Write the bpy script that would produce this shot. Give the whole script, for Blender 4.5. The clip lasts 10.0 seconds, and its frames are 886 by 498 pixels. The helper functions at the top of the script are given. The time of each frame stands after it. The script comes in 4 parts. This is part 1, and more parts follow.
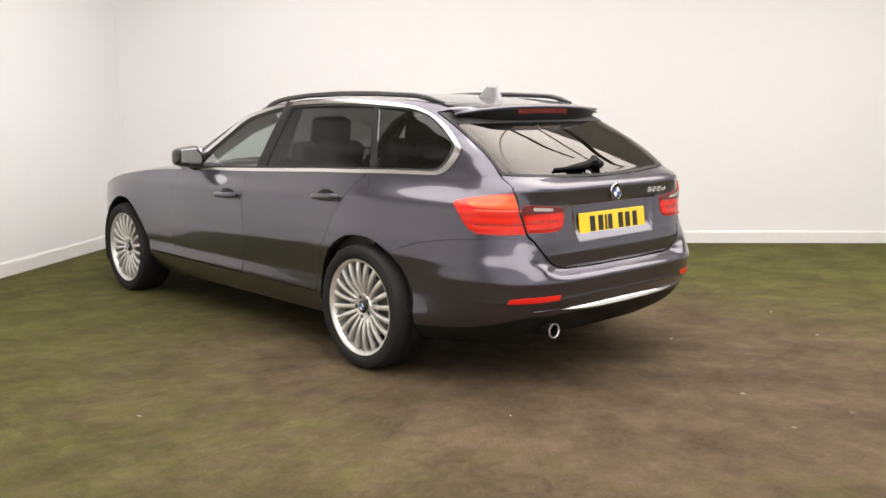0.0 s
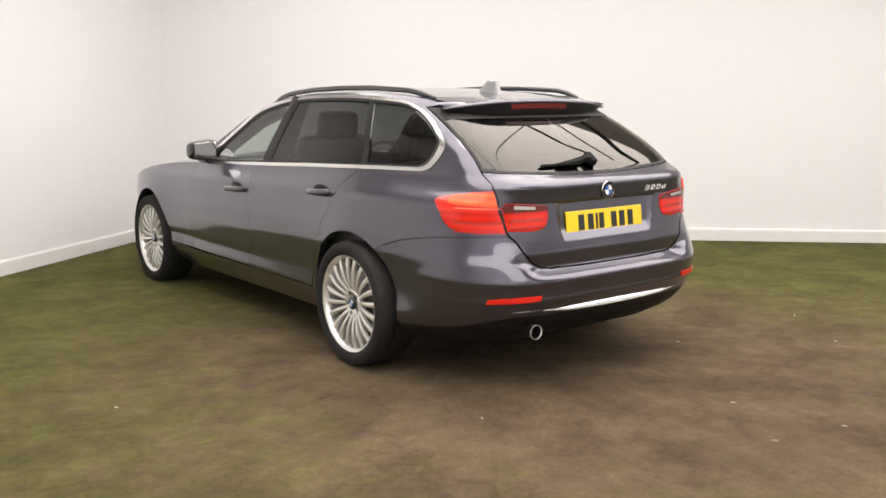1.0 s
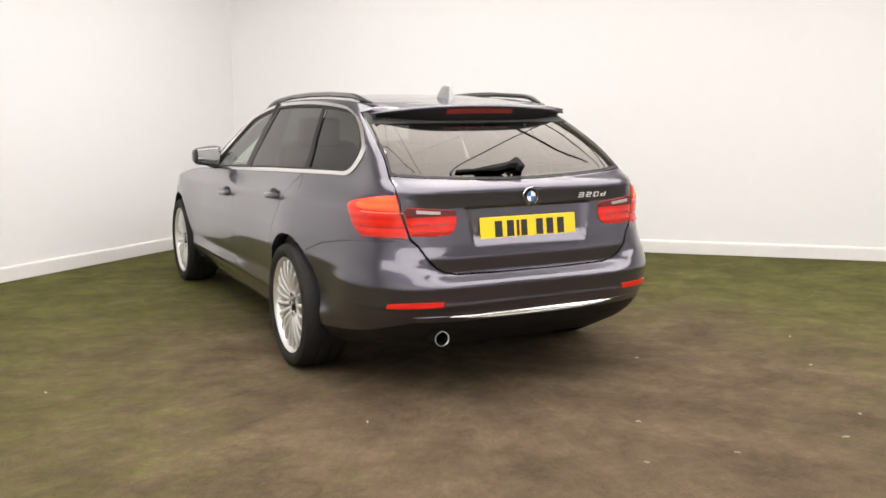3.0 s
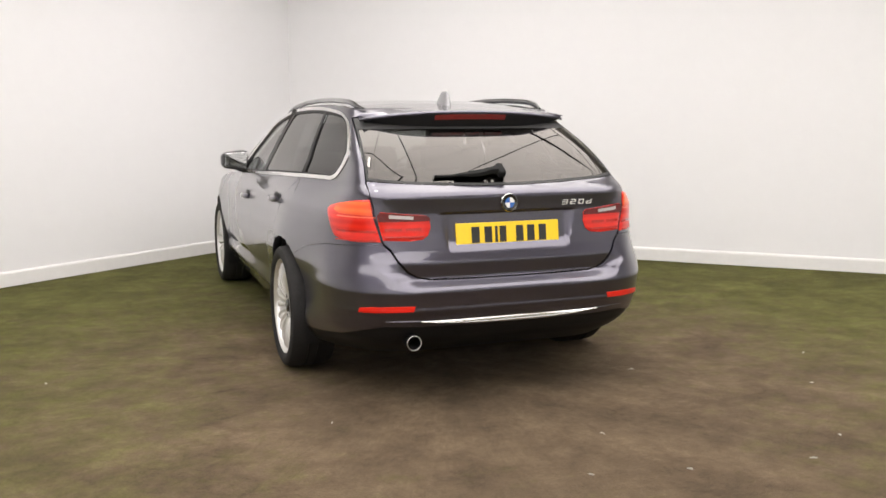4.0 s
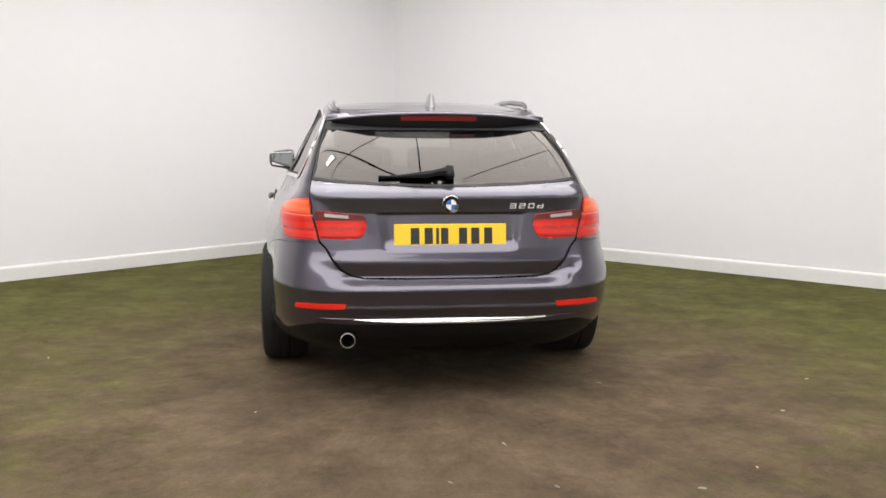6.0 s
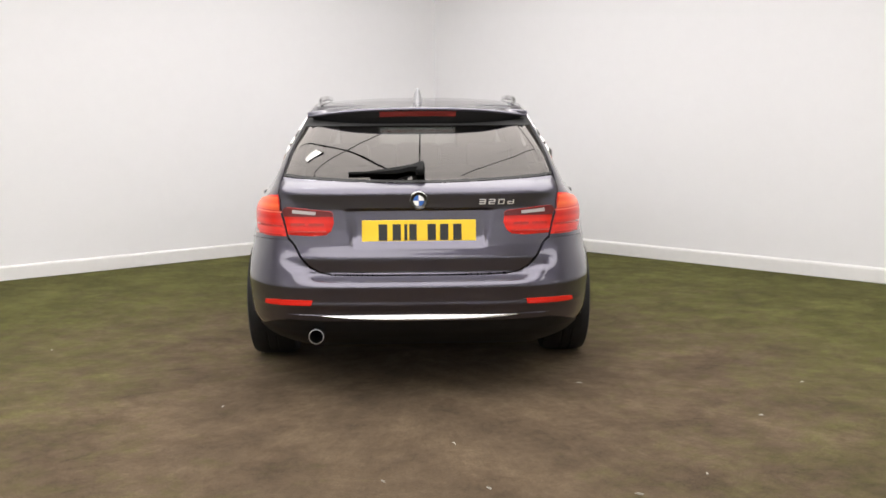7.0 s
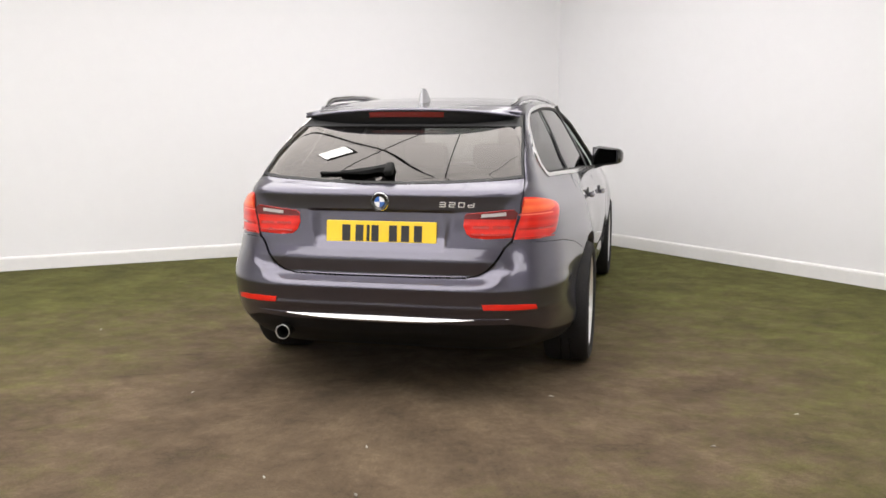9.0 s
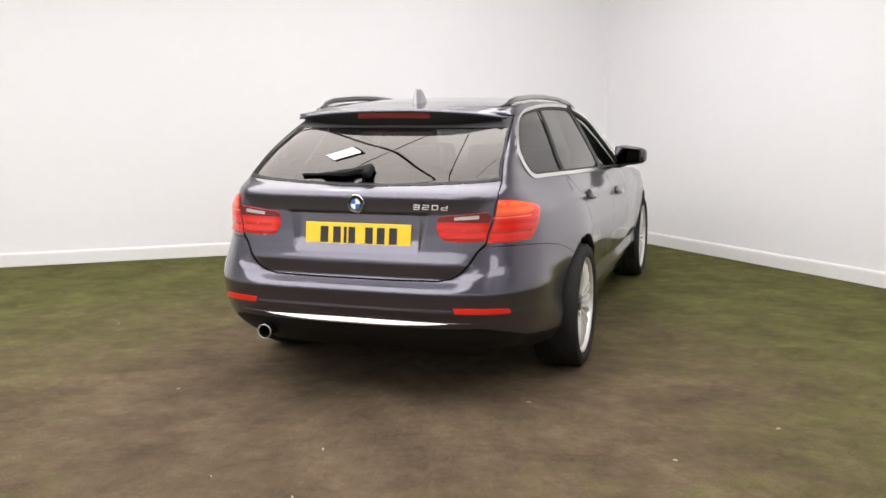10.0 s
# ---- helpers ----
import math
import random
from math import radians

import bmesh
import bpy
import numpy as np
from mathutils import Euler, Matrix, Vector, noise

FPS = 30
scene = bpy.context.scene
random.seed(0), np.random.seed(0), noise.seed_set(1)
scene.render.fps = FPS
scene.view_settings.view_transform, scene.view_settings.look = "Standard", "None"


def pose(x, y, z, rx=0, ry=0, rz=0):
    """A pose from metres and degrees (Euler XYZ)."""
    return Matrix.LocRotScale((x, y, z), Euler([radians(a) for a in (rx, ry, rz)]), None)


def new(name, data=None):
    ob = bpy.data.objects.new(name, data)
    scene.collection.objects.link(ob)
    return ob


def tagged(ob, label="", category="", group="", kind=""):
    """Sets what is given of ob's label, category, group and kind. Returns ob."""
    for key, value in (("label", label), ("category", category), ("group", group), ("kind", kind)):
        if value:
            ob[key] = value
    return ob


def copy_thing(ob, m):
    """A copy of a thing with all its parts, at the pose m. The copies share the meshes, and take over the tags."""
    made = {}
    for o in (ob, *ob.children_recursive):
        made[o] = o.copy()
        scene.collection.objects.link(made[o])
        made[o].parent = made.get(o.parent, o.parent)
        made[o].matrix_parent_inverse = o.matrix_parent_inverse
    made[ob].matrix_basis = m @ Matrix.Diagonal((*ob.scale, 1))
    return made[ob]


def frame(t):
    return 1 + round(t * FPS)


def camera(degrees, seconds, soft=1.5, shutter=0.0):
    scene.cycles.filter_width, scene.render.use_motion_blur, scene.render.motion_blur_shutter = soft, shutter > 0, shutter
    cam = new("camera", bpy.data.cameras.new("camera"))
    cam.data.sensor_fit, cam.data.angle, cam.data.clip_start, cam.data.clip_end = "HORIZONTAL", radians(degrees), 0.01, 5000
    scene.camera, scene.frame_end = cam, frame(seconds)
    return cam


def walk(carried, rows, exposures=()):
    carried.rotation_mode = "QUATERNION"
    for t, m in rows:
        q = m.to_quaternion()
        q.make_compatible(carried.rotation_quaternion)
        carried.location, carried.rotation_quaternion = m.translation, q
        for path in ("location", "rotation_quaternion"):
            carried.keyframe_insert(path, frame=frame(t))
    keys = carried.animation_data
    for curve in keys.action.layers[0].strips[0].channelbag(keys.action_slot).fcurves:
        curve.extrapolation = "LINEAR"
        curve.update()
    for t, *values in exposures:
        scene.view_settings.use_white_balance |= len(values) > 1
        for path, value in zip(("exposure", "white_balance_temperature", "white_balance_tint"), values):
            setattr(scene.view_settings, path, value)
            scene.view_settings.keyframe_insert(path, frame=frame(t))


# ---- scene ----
# World: the car points along +y, its rear axle at y = 0; the ground is z = 0.
cam = camera(50.41, 10.0, soft=1.6)
ROWS = [
    (0.0, -3.757, -3.741, 1.340, 81.25, 0.14, -42.72),
    (0.5, -3.530, -3.868, 1.356, 81.07, -0.17, -39.41),
    (1.0, -3.338, -3.995, 1.358, 80.73, 0.16, -37.44),
    (1.5, -3.084, -4.192, 1.350, 81.71, 0.67, -34.85),
    (2.0, -2.867, -4.345, 1.333, 82.07, 0.77, -33.17),
    (2.5, -2.599, -4.488, 1.319, 81.70, 0.40, -30.05),
    (4.0, -1.787, -4.876, 1.302, 82.04, 0.18, -20.30),
    (4.5, -1.504, -4.982, 1.304, 82.20, -0.29, -16.43),
    (5.0, -1.203, -5.048, 1.296, 82.89, 0.06, -13.42),
    (5.5, -0.884, -5.170, 1.291, 82.58, -0.31, -10.18),
    (7.0, -0.004, -5.173, 1.283, 82.07, 0.37, -1.57),
    (7.5, 0.301, -5.175, 1.267, 81.92, 0.59, 2.10),
    (8.0, 0.581, -5.107, 1.263, 81.65, 0.87, 5.61),
    (8.5, 0.849, -5.057, 1.280, 81.70, 0.40, 8.72),
    (9.0, 1.203, -5.003, 1.300, 81.91, 0.08, 12.57),
    (9.5, 1.441, -4.929, 1.311, 81.66, -0.10, 16.04),
    (10.0, 1.715, -4.825, 1.333, 81.57, 0.29, 18.39),
]
walk(cam, [(t, pose(x, y, z, rx, ry, rz)) for t, x, y, z, rx, ry, rz in ROWS],
     exposures=[(0.0, .08, 6680, 10), (1.5, .07, 6660, 10), (2.5, .14, 6660, 10), (5.0, -.06, 6460, 10), (7.5, -.05, 6400, 10), (10.0, .03, 6350, 10)])

# ---- light: a luminous ceiling over a closed photo bay ----
world = bpy.data.worlds.new("world")
scene.world = world
world.use_nodes = True
world.node_tree.nodes["Background"].inputs[0].default_value = (.9, .95, 1.0, 1)
world.node_tree.nodes["Background"].inputs[1].default_value = .02
CEILING_GLOW = 3.35

# ---- materials ----


def material(name):
    m = bpy.data.materials.new(name)
    m.use_nodes = True
    n = m.node_tree.nodes
    return m, n, m.node_tree.links, n["Principled BSDF"]


def plain(name, colour, rough=.5, metal=0., coat=0., grain=0., grain_scale=80., bump=0., spec=.5):
    """A principled surface with a slight two-scale variation of tone and relief."""
    m, n, l, b = material(name)
    b.inputs["Roughness"].default_value = rough
    b.inputs["Metallic"].default_value = metal
    b.inputs["Coat Weight"].default_value = coat
    b.inputs["Coat Roughness"].default_value = .03
    b.inputs["Specular IOR Level"].default_value = spec
    b.inputs["Base Color"].default_value = (*colour, 1)
    if grain > 0:
        tc = n.new("ShaderNodeTexCoord")
        fine, wide = n.new("ShaderNodeTexNoise"), n.new("ShaderNodeTexNoise")
        fine.inputs["Scale"].default_value, wide.inputs["Scale"].default_value = grain_scale, grain_scale / 17
        mix = n.new("ShaderNodeMath")
        mix.operation = "ADD"
        ramp = n.new("ShaderNodeMapRange")
        ramp.inputs["From Min"].default_value, ramp.inputs["From Max"].default_value = .6, 1.4
        ramp.inputs["To Min"].default_value, ramp.inputs["To Max"].default_value = 1 - grain, 1 + grain
        tone = n.new("ShaderNodeMix")
        tone.data_type, tone.blend_type = "RGBA", "MULTIPLY"
        tone.inputs[0].default_value = 1
        tone.inputs[6].default_value = (*colour, 1)
        l.new(tc.outputs["Object"], fine.inputs["Vector"]), l.new(tc.outputs["Object"], wide.inputs["Vector"])
        l.new(fine.outputs["Fac"], mix.inputs[0]), l.new(wide.outputs["Fac"], mix.inputs[1])
        l.new(mix.outputs[0], ramp.inputs["Value"]), l.new(ramp.outputs[0], tone.inputs[7])
        l.new(tone.outputs[2], b.inputs["Base Color"])
        if bump > 0:
            bp = n.new("ShaderNodeBump")
            bp.inputs["Strength"].default_value, bp.inputs["Distance"].default_value = bump, .002
            l.new(fine.outputs["Fac"], bp.inputs["Height"]), l.new(bp.outputs[0], b.inputs["Normal"])
    return m


def glass(name, tint, see, ior=1.62, sheen=(.98, .97, .96)):
    """Tinted pane: a gloss coat over a partly clear tint."""
    m, n, l, b = material(name)
    n.remove(b)
    out = n["Material Output"]
    clear, gloss, mix, fres = n.new("ShaderNodeBsdfTransparent"), n.new("ShaderNodeBsdfGlossy"), n.new("ShaderNodeMixShader"), n.new("ShaderNodeFresnel")
    clear.inputs[0].default_value = tuple(c * see for c in tint) + (1,)
    gloss.inputs["Roughness"].default_value = 0
    gloss.inputs["Color"].default_value = (*sheen, 1)
    fres.inputs["IOR"].default_value = ior
    l.new(fres.outputs[0], mix.inputs[0]), l.new(clear.outputs[0], mix.inputs[1]), l.new(gloss.outputs[0], mix.inputs[2])
    l.new(mix.outputs[0], out.inputs["Surface"])
    return m


def glow(name, colour, strength):
    m, n, l, b = material(name)
    b.inputs["Base Color"].default_value = (*colour, 1)
    b.inputs["Emission Color"].default_value = (*colour, 1)
    b.inputs["Emission Strength"].default_value = strength
    return m


def paint_material():
    m, n, l, b = material("grey_metallic_paint")
    tc, flake, orange = n.new("ShaderNodeTexCoord"), n.new("ShaderNodeTexNoise"), n.new("ShaderNodeTexNoise")
    flake.inputs["Scale"].default_value, orange.inputs["Scale"].default_value = 900, 240
    ramp = n.new("ShaderNodeValToRGB")
    ramp.color_ramp.elements[0].position, ramp.color_ramp.elements[1].position = .35, .75
    ramp.color_ramp.elements[0].color, ramp.color_ramp.elements[1].color = (.058, .054, .075, 1), (.115, .108, .148, 1)
    bp = n.new("ShaderNodeBump")
    bp.inputs["Strength"].default_value, bp.inputs["Distance"].default_value = .02, .0006
    l.new(tc.outputs["Object"], flake.inputs["Vector"]), l.new(tc.outputs["Object"], orange.inputs["Vector"])
    l.new(flake.outputs["Fac"], ramp.inputs[0]), l.new(ramp.outputs[0], b.inputs["Base Color"])
    l.new(orange.outputs["Fac"], bp.inputs["Height"]), l.new(bp.outputs[0], b.inputs["Coat Normal"])
    b.inputs["Metallic"].default_value, b.inputs["Roughness"].default_value = .90, .30
    b.inputs["Coat Weight"].default_value, b.inputs["Coat Roughness"].default_value, b.inputs["Coat IOR"].default_value = 1, .035, 1.62
    return m


def turf_material():
    """Worn artificial turf: olive pile, trodden brown and dusty in the middle of the bay."""
    m, n, l, b = material("worn_turf")
    tc = n.new("ShaderNodeTexCoord")
    pos = n.new("ShaderNodeNewGeometry")

    def noise(scale, detail=4, rough=.6):
        t = n.new("ShaderNodeTexNoise")
        t.inputs["Scale"].default_value, t.inputs["Detail"].default_value, t.inputs["Roughness"].default_value = scale, detail, rough
        l.new(tc.outputs["Object"], t.inputs["Vector"])
        return t.outputs["Fac"]

    def ramp(fac, a, b2, ca, cb):
        r = n.new("ShaderNodeValToRGB")
        r.color_ramp.elements[0].position, r.color_ramp.elements[1].position = a, b2
        r.color_ramp.elements[0].color, r.color_ramp.elements[1].color = (*ca, 1), (*cb, 1)
        l.new(fac, r.inputs[0])
        return r.outputs[0]

    def math_node(op, a, b2):
        q = n.new("ShaderNodeMath")
        q.operation = op
        for i, v in enumerate((a, b2)):
            if isinstance(v, (int, float)):
                q.inputs[i].default_value = v
            else:
                l.new(v, q.inputs[i])
        return q.outputs[0]

    def mix(fac, a, b2, blend="MIX"):
        q = n.new("ShaderNodeMix")
        q.data_type, q.blend_type = "RGBA", blend
        if isinstance(fac, (int, float)):
            q.inputs[0].default_value = fac
        else:
            l.new(fac, q.inputs[0])
        l.new(a, q.inputs[6]), l.new(b2, q.inputs[7])
        return q.outputs[2]

    green = ramp(noise(3.0), .3, .7, (.090, .090, .027), (.129, .125, .041))
    brown = ramp(noise(2.2), .3, .7, (.099, .0725, .047), (.143, .105, .0665))
    # trodden area: around and behind the parked car
    far = n.new("ShaderNodeVectorMath")
    far.operation = "LENGTH"
    span = n.new("ShaderNodeVectorMath")
    span.operation = "MULTIPLY_ADD"
    span.inputs[1].default_value, span.inputs[2].default_value = (1 / 3.0, 1 / 3.9, 0), (.02, .30, 0)
    l.new(pos.outputs["Position"], span.inputs[0]), l.new(span.outputs[0], far.inputs[0])
    worn = math_node("ADD", math_node("MULTIPLY", far.outputs["Value"], -1.5), math_node("MULTIPLY", noise(.9, 5), 1.2))
    worn = math_node("ADD", worn, math_node("MULTIPLY", noise(6.5, 6, .7), 2.2))
    worn = math_node("ADD", worn, -.14)
    cl = n.new("ShaderNodeClamp")
    l.new(worn, cl.inputs[0])
    col = mix(cl.outputs[0], green, brown)
    pile = ramp(noise(150, 3, .7), .25, .8, (.72, .72, .72), (1.25, 1.25, 1.25))
    col = mix(1.0, col, pile, "MULTIPLY")
    stain = ramp(noise(2.4, 6, .68), .38, .62, (.80, .79, .78), (1.14, 1.14, 1.13))
    col = mix(1.0, col, stain, "MULTIPLY")
    clump = ramp(noise(38, 4, .7), .3, .7, (.88, .87, .86), (1.10, 1.11, 1.10))
    col = mix(1.0, col, clump, "MULTIPLY")
    scuff = ramp(noise(8.5, 5, .66), .38, .62, (.90, .89, .89), (1.12, 1.12, 1.12))
    col = mix(1.0, col, scuff, "MULTIPLY")
    # flattened tufts leave thin dark partings
    bend, cell = n.new("ShaderNodeTexNoise"), n.new("ShaderNodeTexVoronoi")
    bend.inputs["Scale"].default_value, bend.inputs["Detail"].default_value = 5, 5
    warp = n.new("ShaderNodeVectorMath")
    warp.operation = "MULTIPLY_ADD"
    warp.inputs[1].default_value = (.24, .24, 0)
    l.new(tc.outputs["Object"], bend.inputs["Vector"])
    l.new(bend.outputs["Color"], warp.inputs[0]), l.new(tc.outputs["Object"], warp.inputs[2])
    cell.feature = "DISTANCE_TO_EDGE"
    cell.inputs["Scale"].default_value = 8.0
    l.new(warp.outputs[0], cell.inputs["Vector"])
    vein = ramp(cell.outputs["Distance"], .0, .16, (.88, .87, .86), (1.03, 1.03, 1.03))
    col = mix(ramp(noise(1.9, 3), .42, .62, (0, 0, 0), (1, 1, 1)), col, mix(1.0, col, vein, "MULTIPLY"))
    l.new(col, b.inputs["Base Color"])
    b.inputs["Roughness"].default_value = .95
    b.inputs["Specular IOR Level"].default_value = .15
    bp = n.new("ShaderNodeBump")
    bp.inputs["Strength"].default_value, bp.inputs["Distance"].default_value = .9, .012
    l.new(noise(120, 4, .7), bp.inputs["Height"]), l.new(bp.outputs[0], b.inputs["Normal"])
    return m


def lens(name, light, deep):
    """Ribbed coloured lamp plastic under a clear gloss coat."""
    m, n, l, b = material(name)
    tc, wave, cloud = n.new("ShaderNodeTexCoord"), n.new("ShaderNodeTexWave"), n.new("ShaderNodeTexNoise")
    wave.bands_direction = "Z"
    wave.inputs["Scale"].default_value, wave.inputs["Distortion"].default_value = 9, .8
    cloud.inputs["Scale"].default_value = 14
    add = n.new("ShaderNodeMath")
    add.operation = "MULTIPLY"
    ramp = n.new("ShaderNodeValToRGB")
    ramp.color_ramp.elements[0].position, ramp.color_ramp.elements[1].position = .05, .55
    ramp.color_ramp.elements[0].color, ramp.color_ramp.elements[1].color = (*deep, 1), (*light, 1)
    bp = n.new("ShaderNodeBump")
    bp.inputs["Strength"].default_value, bp.inputs["Distance"].default_value = .12, .002
    l.new(tc.outputs["Object"], wave.inputs["Vector"]), l.new(tc.outputs["Object"], cloud.inputs["Vector"])
    l.new(wave.outputs["Fac"], add.inputs[0]), l.new(cloud.outputs["Fac"], add.inputs[1])
    l.new(add.outputs[0], ramp.inputs[0]), l.new(ramp.outputs[0], b.inputs["Base Color"])
    l.new(wave.outputs["Fac"], bp.inputs["Height"]), l.new(bp.outputs[0], b.inputs["Normal"])
    b.inputs["Roughness"].default_value, b.inputs["Coat Weight"].default_value, b.inputs["Coat Roughness"].default_value = .3, .55, .03
    b.inputs["Specular IOR Level"].default_value = .3
    return m


PAINT = paint_material()
TURF = turf_material()
WALL = plain("white_wall_paint", (.785, .78, .79), .7, grain=.012, grain_scale=9, bump=.02)
SKIRT = plain("white_gloss_skirting", (.76, .75, .74), .6, grain=.03, grain_scale=20)
UNSEEN_WALL = plain("unseen_back_wall", (.83, .845, .88), .7, grain=.15, grain_scale=6)
STEEL = plain("dark_steel", (.03, .028, .027), .5, .3, grain=.2, grain_scale=30)
CEILING = glow("luminous_ceiling_fabric", (1.0, .955, .935), CEILING_GLOW)
LAMP = glow("flood_lamp", (1.0, .98, .96), 13)
ROOF_SHEET = plain("white_roof_sheet", (.74, .73, .72), .8, grain=.06, grain_scale=5)
BLACK = plain("black_plastic", (.010, .010, .011), .5, grain=.25, grain_scale=300, bump=.15, spec=.25)
GLOSS_BLACK = plain("gloss_black", (.008, .008, .009), .12, coat=1)
RUBBER = plain("tyre_rubber", (.020, .019, .019), .75, grain=.3, grain_scale=120, bump=.2, spec=.2)
SEAL = plain("black_seal", (.01, .01, .01), .6)
ALLOY = plain("silver_alloy", (.80, .79, .775), .30, .7, coat=.4, grain=.05, grain_scale=60)
STEEL_DISC = plain("brake_disc_steel", (.20, .19, .18), .4, .9, grain=.2, grain_scale=90)
CHROME = plain("satin_chrome", (.82, .81, .80), .18, 1)
LETTER = plain("silver_letter_plating", (.86, .86, .87), .35, .35, coat=.5)
BRUSHED = plain("brushed_steel", (.92, .92, .92), .42, 1, grain=.04)
BRIGHT = plain("bright_chrome", (.9, .9, .9), .06, 1)
MIRROR = plain("mirror_glass", (.80, .81, .82), .01, 1)
RED_LENS = lens("red_lamp_lens", (.76, .024, .010), (.62, .012, .006))
RED_DARK = plain("dark_red_lamp_band", (.42, .016, .010), .2, coat=1)
ORANGE_LENS = lens("amber_red_lens", (.82, .14, .036), (.76, .085, .024))
CLEAR_LENS = plain("clear_lamp_lens", (.50, .44, .43), .15, .3, coat=1)
SMOKE_RED = plain("smoked_red_lens", (.11, .008, .008), .25, coat=.15)
SPOILER_BLACK = plain("satin_black", (.006, .006, .007), .4, spec=.3)
# Silvered glass again, with the dark scene it reflects put into the colour.
DARK_REFLECTION = plain("mirror_dark_reflection", (.10, .10, .105), .02, 1)
LIGHT_GUIDE = plain("bright_red_light_guide", (.92, .16, .09), .3, coat=1)
YELLOW = plain("yellow_plate", (.90, .60, .012), .35, coat=.5, grain=.03)
PLATE_INK = plain("plate_black", (.02, .02, .02), .5)
WIPER = plain("matt_black_rubber", (.008, .008, .008), .75, spec=.2)
# The ceiling's reflection is put into the fin's colour as a paler grey.
FIN = plain("fin_paint_with_sheen", (.28, .28, .29), .3, .4, coat=.5, grain=.03)
BLUE = plain("badge_blue", (.03, .12, .42), .25, coat=1)
WHITE = plain("badge_white", (.8, .8, .8), .3, coat=1)
LEATHER = plain("dark_leather", (.022, .020, .019), .6, grain=.2, grain_scale=30)
LINER = plain("light_headlining", (.22, .21, .20), .9, grain=.06, grain_scale=50)
CLEAR_GLASS = glass("clear_glass", (.86, .95, .91), .80)
DARK_GLASS = glass("privacy_glass", (.95, .93, .92), .13, 1.42)
REAR_GLASS = glass("rear_privacy_glass", (.95, .93, .92), .20, 1.74, (1, .95, .90))

# ---- mesh helpers ----


def mesh_object(name, verts, faces, mat, parent=None, label="", smooth=True):
    me = bpy.data.meshes.new(name)
    me.from_pydata([tuple(v) for v in verts], [], [tuple(f) for f in faces])
    if smooth:
        me.polygons.foreach_set("use_smooth", [True] * len(me.polygons))
    me.materials.append(mat)
    me.update()
    ob = new(name, me)
    ob.parent = parent
    if label:
        ob["label"] = label
    return ob


def part(name, bm, mat, parent=None, label="", smooth=False):
    bmesh.ops.recalc_face_normals(bm, faces=bm.faces)
    me = bpy.data.meshes.new(name)
    bm.to_mesh(me)
    bm.free()
    if smooth:
        me.polygons.foreach_set("use_smooth", [True] * len(me.polygons))
        me.set_sharp_from_angle(angle=radians(35))
    me.materials.append(mat)
    ob = new(name, me)
    ob.parent = parent
    if label:
        ob["label"] = label
    return ob


def box(bm, x0, y0, z0, x1, y1, z1, bevel=0., m=None, seg=2):
    r = bmesh.ops.create_cube(bm, size=1)
    vs = r["verts"]
    bmesh.ops.scale(bm, verts=vs, vec=(x1 - x0, y1 - y0, z1 - z0))
    bmesh.ops.translate(bm, verts=vs, vec=((x0 + x1) / 2, (y0 + y1) / 2, (z0 + z1) / 2))
    if m is not None:
        bmesh.ops.transform(bm, matrix=m, verts=vs)
    if bevel > 0:
        es = list({e for v in vs for e in v.link_edges})
        bmesh.ops.bevel(bm, geom=es, offset=bevel, segments=seg, affect="EDGES", profile=.5)
    return bm


def boxed(*a, **k):
    return box(bmesh.new(), *a, **k)


def lathe(profile, seg=48, axis="x"):
    """A ring turned round the x axis from (along, radius) pairs; the profile is closed by the caller."""
    bm = bmesh.new()
    rings = []
    for i in range(seg):
        a = 2 * math.pi * i / seg
        rings.append([bm.verts.new((s, r * math.cos(a), r * math.sin(a))) for s, r in profile])
    for i in range(seg):
        a, b = rings[i], rings[(i + 1) % seg]
        for j in range(len(profile) - 1):
            bm.faces.new((a[j], a[j + 1], b[j + 1], b[j]))
    return bm


def tube(points, radius, seg=10, flat=1.0):
    """A tube along the points; flat squeezes it sideways."""
    bm = bmesh.new()
    rings = []
    pts = [Vector(p) for p in points]
    for i, p in enumerate(pts):
        d = (pts[min(i + 1, len(pts) - 1)] - pts[max(i - 1, 0)]).normalized()
        u = d.cross(Vector((0, 0, 1)))
        u = u.normalized() if u.length > 1e-4 else Vector((1, 0, 0))
        v = u.cross(d)
        rad = radius[i] if isinstance(radius, (list, tuple)) else radius
        rings.append([bm.verts.new(p + u * rad * flat * math.cos(k * 2 * math.pi / seg) + v * rad * math.sin(k * 2 * math.pi / seg)) for k in range(seg)])
    for a, b in zip(rings, rings[1:]):
        for k in range(seg):
            bm.faces.new((a[k], a[(k + 1) % seg], b[(k + 1) % seg], b[k]))
    bm.faces.new(rings[0]), bm.faces.new(rings[-1][::-1])
    return bm


def spline(pts, n=6):
    """Catmull-Rom through open points."""
    out = []
    p = [pts[0]] + list(pts) + [pts[-1]]
    for i in range(1, len(p) - 2):
        for k in range(n):
            t = k / n
            out.append(tuple(.5 * (2 * p[i][a] + (p[i + 1][a] - p[i - 1][a]) * t + (2 * p[i - 1][a] - 5 * p[i][a] + 4 * p[i + 1][a] - p[i + 2][a]) * t * t + (3 * p[i][a] - p[i - 1][a] - 3 * p[i + 1][a] + p[i + 2][a]) * t ** 3) for a in (0, 1)))
    return out + [tuple(pts[-1])]


